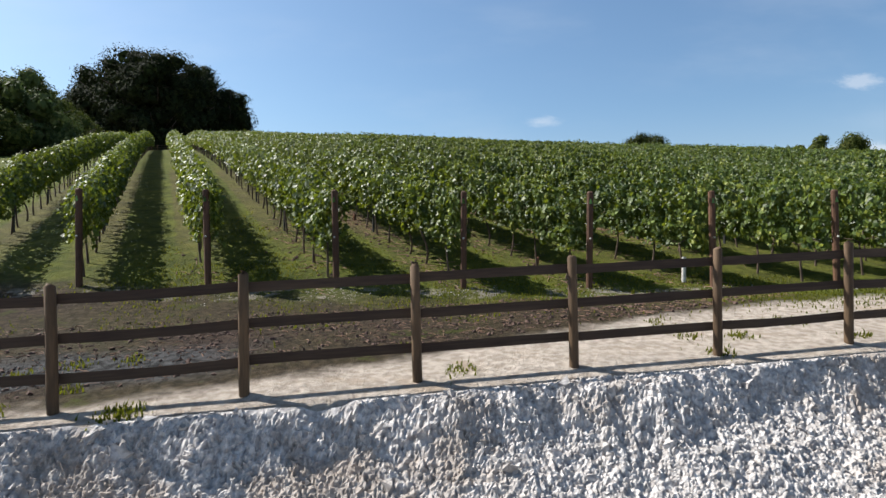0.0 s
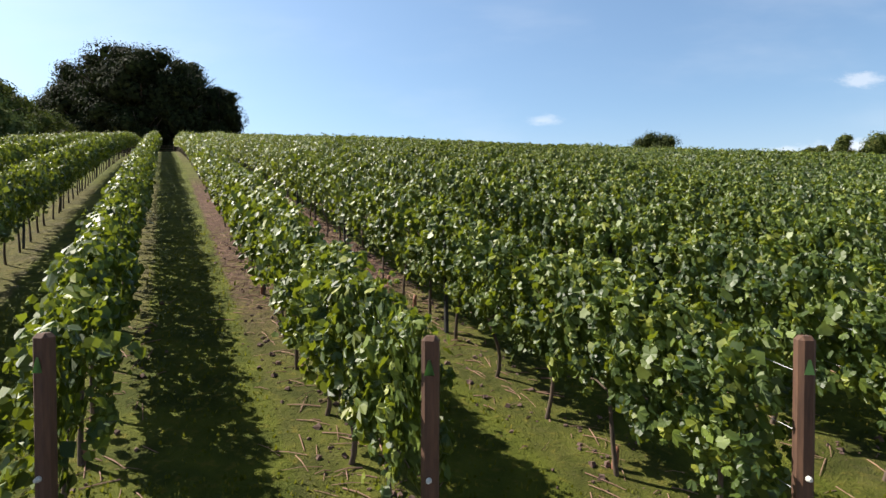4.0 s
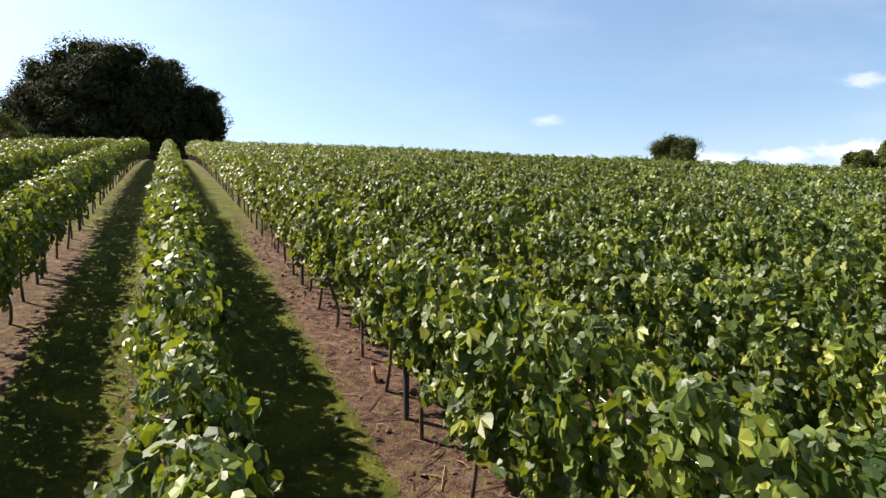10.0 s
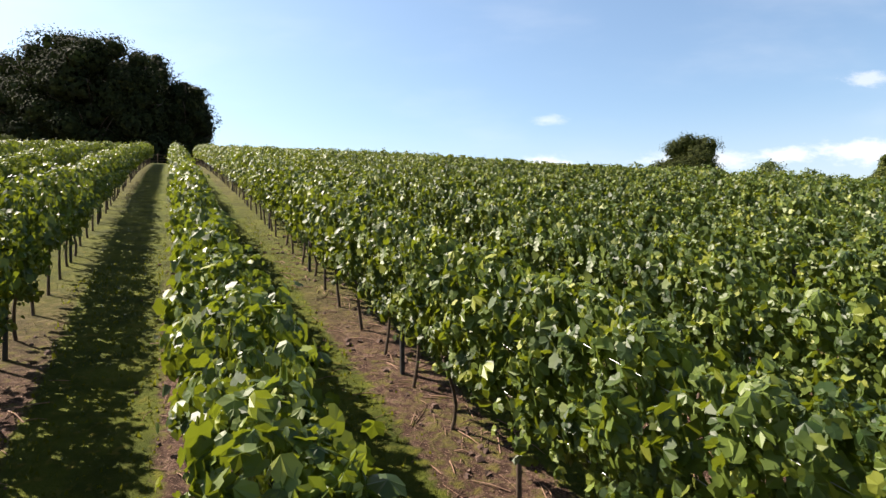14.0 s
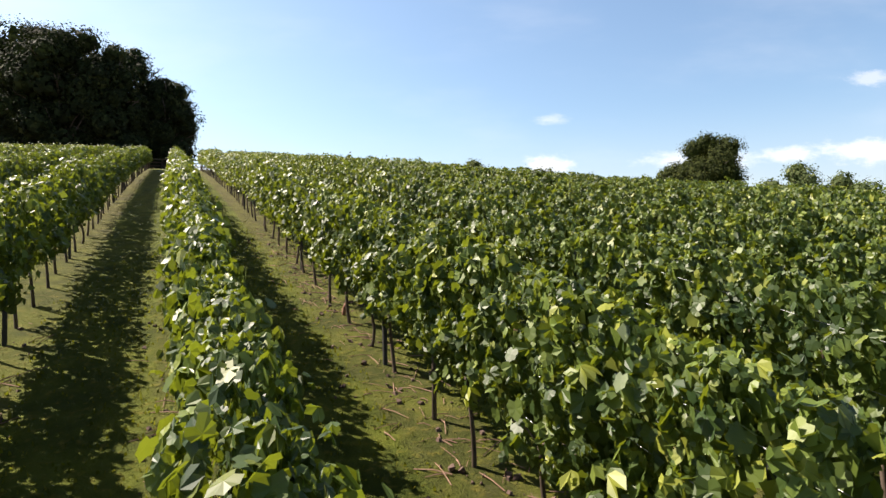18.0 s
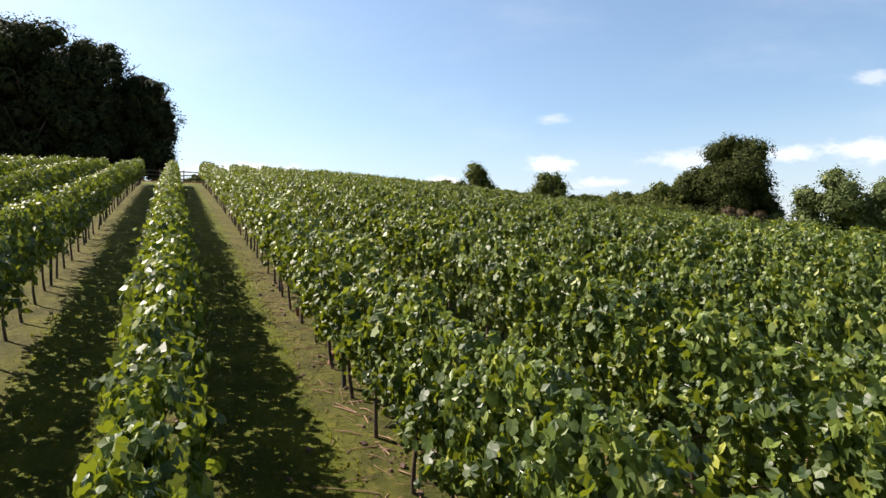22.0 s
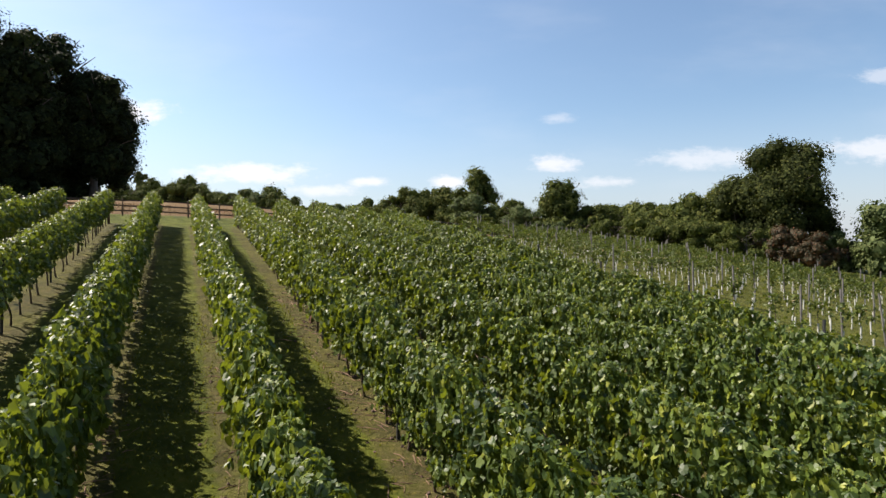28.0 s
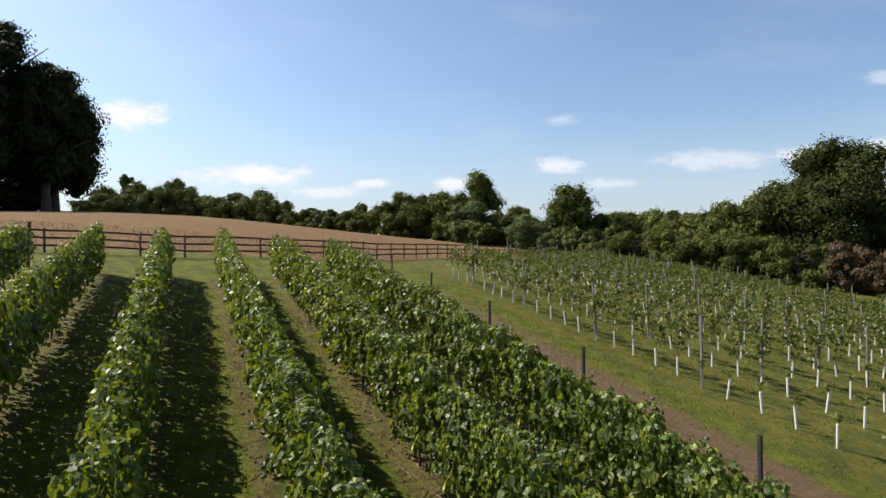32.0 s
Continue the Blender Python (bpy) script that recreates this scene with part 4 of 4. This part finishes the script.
def rubble():
    rng = np.random.default_rng(21)
    ball = np.array([(x, y, z) for z in (-1, 1) for y in (-1, 1) for x in (-1, 1)]) * 0.42
    tris = np.array([(0, 2, 3, 1), (4, 5, 7, 6), (0, 1, 5, 4), (2, 6, 7, 3), (0, 4, 6, 2), (1, 3, 7, 5)])

    def lump():
        """A broken block: a cube with its corners pulled about."""
        return (ball + rng.uniform(-0.34, 0.34, ball.shape)) * rng.uniform(0.6, 1.2, 3)

    shapes = [lump() for _ in range(14)]
    meshes = [mesh_of("stone", p, tris, CHALK) for p in shapes]

    def spot(near):
        tau = rng.uniform(-6.5, 8)
        s = -0.4 - (rng.uniform(0, 2.1) if near else rng.uniform(0, 3.0))
        return FENCE_X + tau * FENCE_D[0] - s * FENCE_D[1], FENCE_Y + tau * FENCE_D[1] + s * FENCE_D[0]

    bank = tagged(new("chalk_bank"), "steep bank of grey-white broken chalk rubble", "bank", kind="structure")
    bank.matrix_basis = pose(FENCE_X, FENCE_Y, height(FENCE_X, FENCE_Y))
    home = np.array([FENCE_X, FENCE_Y, height(FENCE_X, FENCE_Y)])
    for i in range(300):
        x, y = spot(True)
        d = float(rng.uniform(0.05, 0.11) * (1.6 if rng.random() < 0.12 else 1))
        m = pose(x - home[0], y - home[1], height(x, y) - home[2] + d * 0.12, *rng.uniform(0, 360, 3)) @ Matrix.Diagonal((d, d, d, 1))
        child("stone", meshes[i % 14], bank, m)
    verts, faces, at = [], [], 0
    for i in range(15000):
        x, y = spot(i % 3 > 0)
        d = 0.016 + 0.05 * rng.random() ** 2.2
        a, b, c = rng.uniform(0, 6.28, 3)
        turn = np.array(Euler((a, b, c)).to_matrix())
        p = shapes[i % 14] @ turn.T * d
        verts.append(p + (x, y, height(x, y) + d * 0.1) - home)
        faces.append(tris + at)
        at += len(p)
    # the broken face between the loose stones: blocks of two sizes, each tilted its own way
    ta, sa = np.meshgrid(np.arange(-6.4, 7.6, 0.021), np.arange(-2.9, -0.36, 0.021))
    gx, gy = FENCE_X + ta * FENCE_D[0] - sa * FENCE_D[1], FENCE_Y + ta * FENCE_D[1] + sa * FENCE_D[0]
    deep = smooth(0.36, 0.5, -sa)
    gz = terrain(gx, gy) + 0.012 + deep * (0.02 + 0.032 * broken(ta, sa, 0.13, 1) + 0.03 * broken(ta, sa, 0.056, 2) + rng.normal(0, 0.012, ta.shape))
    out = gz - terrain(gx, gy)      # stones stand out square to the slope
    gx, gy, gz = gx + 0.6 * out * FENCE_D[1] * deep, gy - 0.6 * out * FENCE_D[0] * deep, gz - 0.2 * out * deep
    rows, cols = ta.shape
    i, j = np.meshgrid(np.arange(rows - 1), np.arange(cols - 1), indexing="ij")
    a = i * cols + j
    sheet = mesh_of("broken_face", np.stack([gx, gy, gz], -1).reshape(-1, 3) - home, np.stack([a, a + 1, a + cols + 1, a + cols], -1).reshape(-1, 4), CHALK)
    child("broken_face", sheet, bank)
    me = mesh_of("rubble", np.concatenate(verts), np.concatenate(faces), CHALK)
    tagged(child("rubble", me, bank), kind="stuff")


rubble()


# ---- grass, clods and prunings ----
def blades(name, xs, ys, tall, mat, label, category, rng, wide=0.012):
    """Short blades standing at the places given, in one mesh."""
    n = len(xs)
    z = terrain(xs, ys)
    a, lean = rng.uniform(0, 6.28, n), rng.uniform(0.1, 0.7, n)
    h, w = tall * rng.uniform(0.5, 1.4, n), wide * rng.uniform(0.7, 1.4, n)
    dx, dy = np.cos(a), np.sin(a)
    root = np.stack([xs, ys, z - 0.005], 1)
    side = np.stack([-dy * w, dx * w, 0 * w], 1)
    mid = root + np.stack([dx * h * lean * 0.35, dy * h * lean * 0.35, h * 0.6], 1)
    tip = root + np.stack([dx * h * lean, dy * h * lean, h], 1)
    v = np.stack([root - side, root + side, mid + side * 0.8, mid - side * 0.8, tip], 1).reshape(-1, 3)
    k = (np.arange(n) * 5)[:, None]
    me = mesh_of(name, v, [np.array([[0, 1, 2, 3]]) + k, np.array([[3, 2, 4]]) + k], mat)
    return tagged(new(name, me), label, category, kind="stuff")


def flight_band(rng, count, before, after):
    """Places near the line that the flight follows across the rows."""
    v = rng.uniform(8, 96, count)
    off = rng.uniform(before, after, count)
    u = (v - 6 - off) / 1.86
    return u, v


def alley_cover():
    rng = np.random.default_rng(41)
    u, v = flight_band(rng, 100000, -19, 10)
    phase = np.abs((u - ROW_U0) / ROW_W - np.round((u - ROW_U0) / ROW_W)) * ROW_W
    keep = (phase > np.where(v > 37, 0.34, 0.5) + rng.normal(0, 0.1, len(u))) & (v > row_start(0) - 0.44 * (u - ROW_U0) - 3)
    x, y = place_of(u[keep], v[keep])
    blades("grass", x, y, 0.042, GRASS, "short mown yellow-green grass between the vine rows", "grass", rng, 0.012)
    # weeds that stand taller at the edge of the strips
    u, v = flight_band(rng, 26000, -19, 10)
    keep = (np.abs(np.abs((u - ROW_U0) / ROW_W - np.round((u - ROW_U0) / ROW_W)) * ROW_W - 0.52) < 0.14) & (np.sin(v * 1.3 + u * 2) + np.sin(v * 0.37) > 0.3)
    x, y = place_of(u[keep], v[keep])
    blades("weeds", x, y, 0.09, GRASS, "tufts of taller weeds along the bare strips", "weeds", rng, 0.012)
    # headland grass and weeds
    x, y = rng.uniform(-9, 14, 26000), rng.uniform(8, 13.2, 26000)
    tau, s = along_fence(x, y)
    keep = (s > 3.6 + rng.normal(0, 0.5, len(x)) - 0.3 * x) & (np.sin(1.1 * x + 0.7) + np.sin(1.9 * y - 0.8 * x) + rng.normal(0, 0.5, len(x)) > -0.2)
    blades("headland_grass", x[keep], y[keep], 0.045, GRASS, "patchy grass on the headland behind the fence", "grass", rng, 0.01)
    clump = rng.integers(0, 26, 1300)
    tau = rng.uniform(-8, 9, 26)[clump] + rng.normal(0, 0.1, 1300)
    s = rng.uniform(-0.25, 1.6, 26)[clump] + rng.normal(0, 0.1, 1300)
    blades("path_weeds", FENCE_X + tau * FENCE_D[0] - s * FENCE_D[1], FENCE_Y + tau * FENCE_D[1] + s * FENCE_D[0], 0.055, GRASS, "small green weeds at the feet of the fence posts", "weeds", rng, 0.01)
    # grass between the young vines and beside the track
    u, v = rng.uniform(44.5, 66, 36000), rng.uniform(64, 101, 36000)
    keep = (np.abs(u - 48.1) > 1.2 + rng.normal(0, 0.2, len(u)))
    x, y = place_of(u[keep], v[keep])
    blades("plot_grass", x, y, 0.035, GRASS, "mown green grass under the young vines", "grass", rng, 0.014)
    # dry standing hay beyond the far fence
    x, y = rng.uniform(-45, 15, 16000), rng.uniform(96, 122, 16000)
    u, v = rows_of(x, y)
    keep = v > 103 + np.where(u > 47, (u - 47) * 0.95, 0)
    blades("hay", x[keep], y[keep], 0.13, HAY, "dry golden and reddish hay grass", "hay", rng, 0.012)


alley_cover()


def prunings():
    """Dry cane prunings and straw along the bare strips."""
    rng = np.random.default_rng(51)
    paths = []
    for i in range(9000):
        u, v = (float(a[0]) for a in flight_band(rng, 1, -17, 6))
        k = round((u - ROW_U0) / ROW_W)
        if k > LAST_ROW or v < row_start(k) - 0.3:
            continue
        x, y = place_of(row_u(k) + rng.normal(0, 0.3), v)
        long, a = rng.uniform(0.06, 0.4), rng.uniform(0, 6.28)
        r = rng.uniform(0.0025, 0.008)
        x2, y2 = x + long * math.cos(a), y + long * math.sin(a)
        paths.append([(x, y, height(x, y) + 0.008, r), ((x + x2) / 2, (y + y2) / 2, height((x + x2) / 2, (y + y2) / 2) + rng.uniform(0.01, 0.03), r), (x2, y2, height(x2, y2) + 0.008, r * 0.7)])
    for i in range(1100):      # litter on the headland
        x = rng.uniform(-8, 7)
        s = rng.uniform(max(0.6, 1.3 + 0.2 * x), 3.9)
        x, y = FENCE_X + x * FENCE_D[0] - s * FENCE_D[1], FENCE_Y + x * FENCE_D[1] + s * FENCE_D[0]
        long, a = rng.uniform(0.04, 0.16), rng.uniform(0, 6.28)
        x2, y2 = x + long * math.cos(a), y + long * math.sin(a)
        paths.append([(x, y, height(x, y) + 0.006, 0.004), ((x + x2) / 2, (y + y2) / 2, height((x + x2) / 2, (y + y2) / 2) + 0.015, 0.005), (x2, y2, height(x2, y2) + 0.006, 0.003)])
    v, f = tubes(paths, 4)
    tagged(new("prunings", mesh_of("prunings", v, f, STRAW)), "dry straw-coloured cane prunings under the vines", "prunings", kind="stuff")
    # soil crumbs and clods
    verts, faces, at = [], [], 0
    cube = np.array([(-1, -1, -0.6), (1, -1, -0.6), (1, 1, -0.6), (-1, 1, -0.6), (-0.6, -0.7, 0.7), (0.7, -0.6, 0.6), (0.6, 0.7, 0.8), (-0.7, 0.6, 0.5)])
    quads = np.array([(4, 5, 6, 7), (0, 1, 5, 4), (1, 2, 6, 5), (2, 3, 7, 6), (3, 0, 4, 7)])
    for i in range(14000):
        if i % 4:
            u, v = (float(a[0]) for a in flight_band(rng, 1, -17, 6))
            k = min(round((u - ROW_U0) / ROW_W), LAST_ROW)
            if v < row_start(k):
                continue
            x, y = place_of(row_u(k) + rng.normal(0, 0.3), v)
            d = 0.007 + 0.032 * rng.random() ** 2.5
        else:
            x = rng.uniform(-9, 6)
            s = rng.uniform(max(0.5, 1.2 + 0.2 * x), 3.9)
            x, y = FENCE_X + x * FENCE_D[0] - s * FENCE_D[1], FENCE_Y + x * FENCE_D[1] + s * FENCE_D[0]
            d = 0.006 + 0.026 * rng.random() ** 3
        turn = np.array(Euler((rng.normal(0, 0.4), rng.normal(0, 0.4), rng.uniform(0, 6.28))).to_matrix())
        verts.append(cube * rng.uniform(0.6, 1.3, (8, 1)) @ turn.T * d + (x, y, height(x, y) + d * 0.3))
        faces.append(quads + at)
        at += 8
    tagged(new("clods", mesh_of("clods", np.concatenate(verts), np.concatenate(faces), CLOD)), "crumbs and clods of dry brown soil", "clods", kind="stuff")


prunings()


def guards():
    """Faded red stubs of old guards at the feet of some vines, and one white tube."""
    rng = np.random.default_rng(61)
    me = mesh_of("vine_guard", *tubes([[(0, 0, -0.02, 0.035), (0.01, 0, 0.12, 0.033), (0.0, 0.01, 0.2, 0.028)]], 6), GUARD, sharp=False)
    for i in range(46):
        u, v = (float(a[0]) for a in flight_band(rng, 1, -16, 4))
        k = round((u - ROW_U0) / ROW_W)
        if k > LAST_ROW or v < row_start(k) + 1:
            continue
        x, y = place_of(row_u(k) + rng.normal(0, 0.03), v)
        ob = tagged(new("vine_guard", me), "faded red guard at the foot of a vine", "vine guard", "vine guards")
        ob.matrix_basis = pose(x, y, height(x, y), rng.normal(0, 9), rng.normal(0, 9), rng.uniform(0, 360))
    x, y = 5.33, 12.3
    ob = tagged(new("vine_tube", mesh_of("vine_tube", *tubes([[(0, 0, -0.05, 0.045), (0.01, 0, 0.3, 0.045), (0.015, 0, 0.52, 0.043)]], 8), TUBE, sharp=False)), "single white tube beside a wooden end post", "tube")
    ob.matrix_basis = pose(x - 0.35, y + 0.1, height(x - 0.35, y + 0.1))


guards()


def foot_stones():
    """Broken chalk scattered about the feet of the end posts."""
    rng = np.random.default_rng(71)
    cube = np.array([(-1, -1, -0.6), (1, -1, -0.6), (1, 1, -0.6), (-1, 1, -0.6), (-0.6, -0.7, 0.7), (0.7, -0.6, 0.6), (0.6, 0.7, 0.8), (-0.7, 0.6, 0.5)])
    quads = np.array([(4, 5, 6, 7), (0, 1, 5, 4), (1, 2, 6, 5), (2, 3, 7, 6), (3, 0, 4, 7)])
    verts, faces = [], []
    for i in range(1300):
        k = int(rng.integers(-2, 5))
        x, y = place_of(row_u(k) + rng.normal(-0.1, 0.32), row_start(k) + rng.normal(-0.35, 0.28))
        d = 0.003 + 0.011 * rng.random() ** 2.5
        turn = np.array(Euler((rng.normal(0, 0.4), rng.normal(0, 0.4), rng.uniform(0, 6.28))).to_matrix())
        verts.append(cube * rng.uniform(0.6, 1.3, (8, 1)) @ turn.T * d + (x, y, height(x, y) + d * 0.25))
        faces.append(quads + 8 * i)
    tagged(new("chalk_crumbs", mesh_of("chalk_crumbs", np.concatenate(verts), np.concatenate(faces), CHALK)), "pale broken chalk at the feet of the end posts", "stones", kind="stuff")


foot_stones()
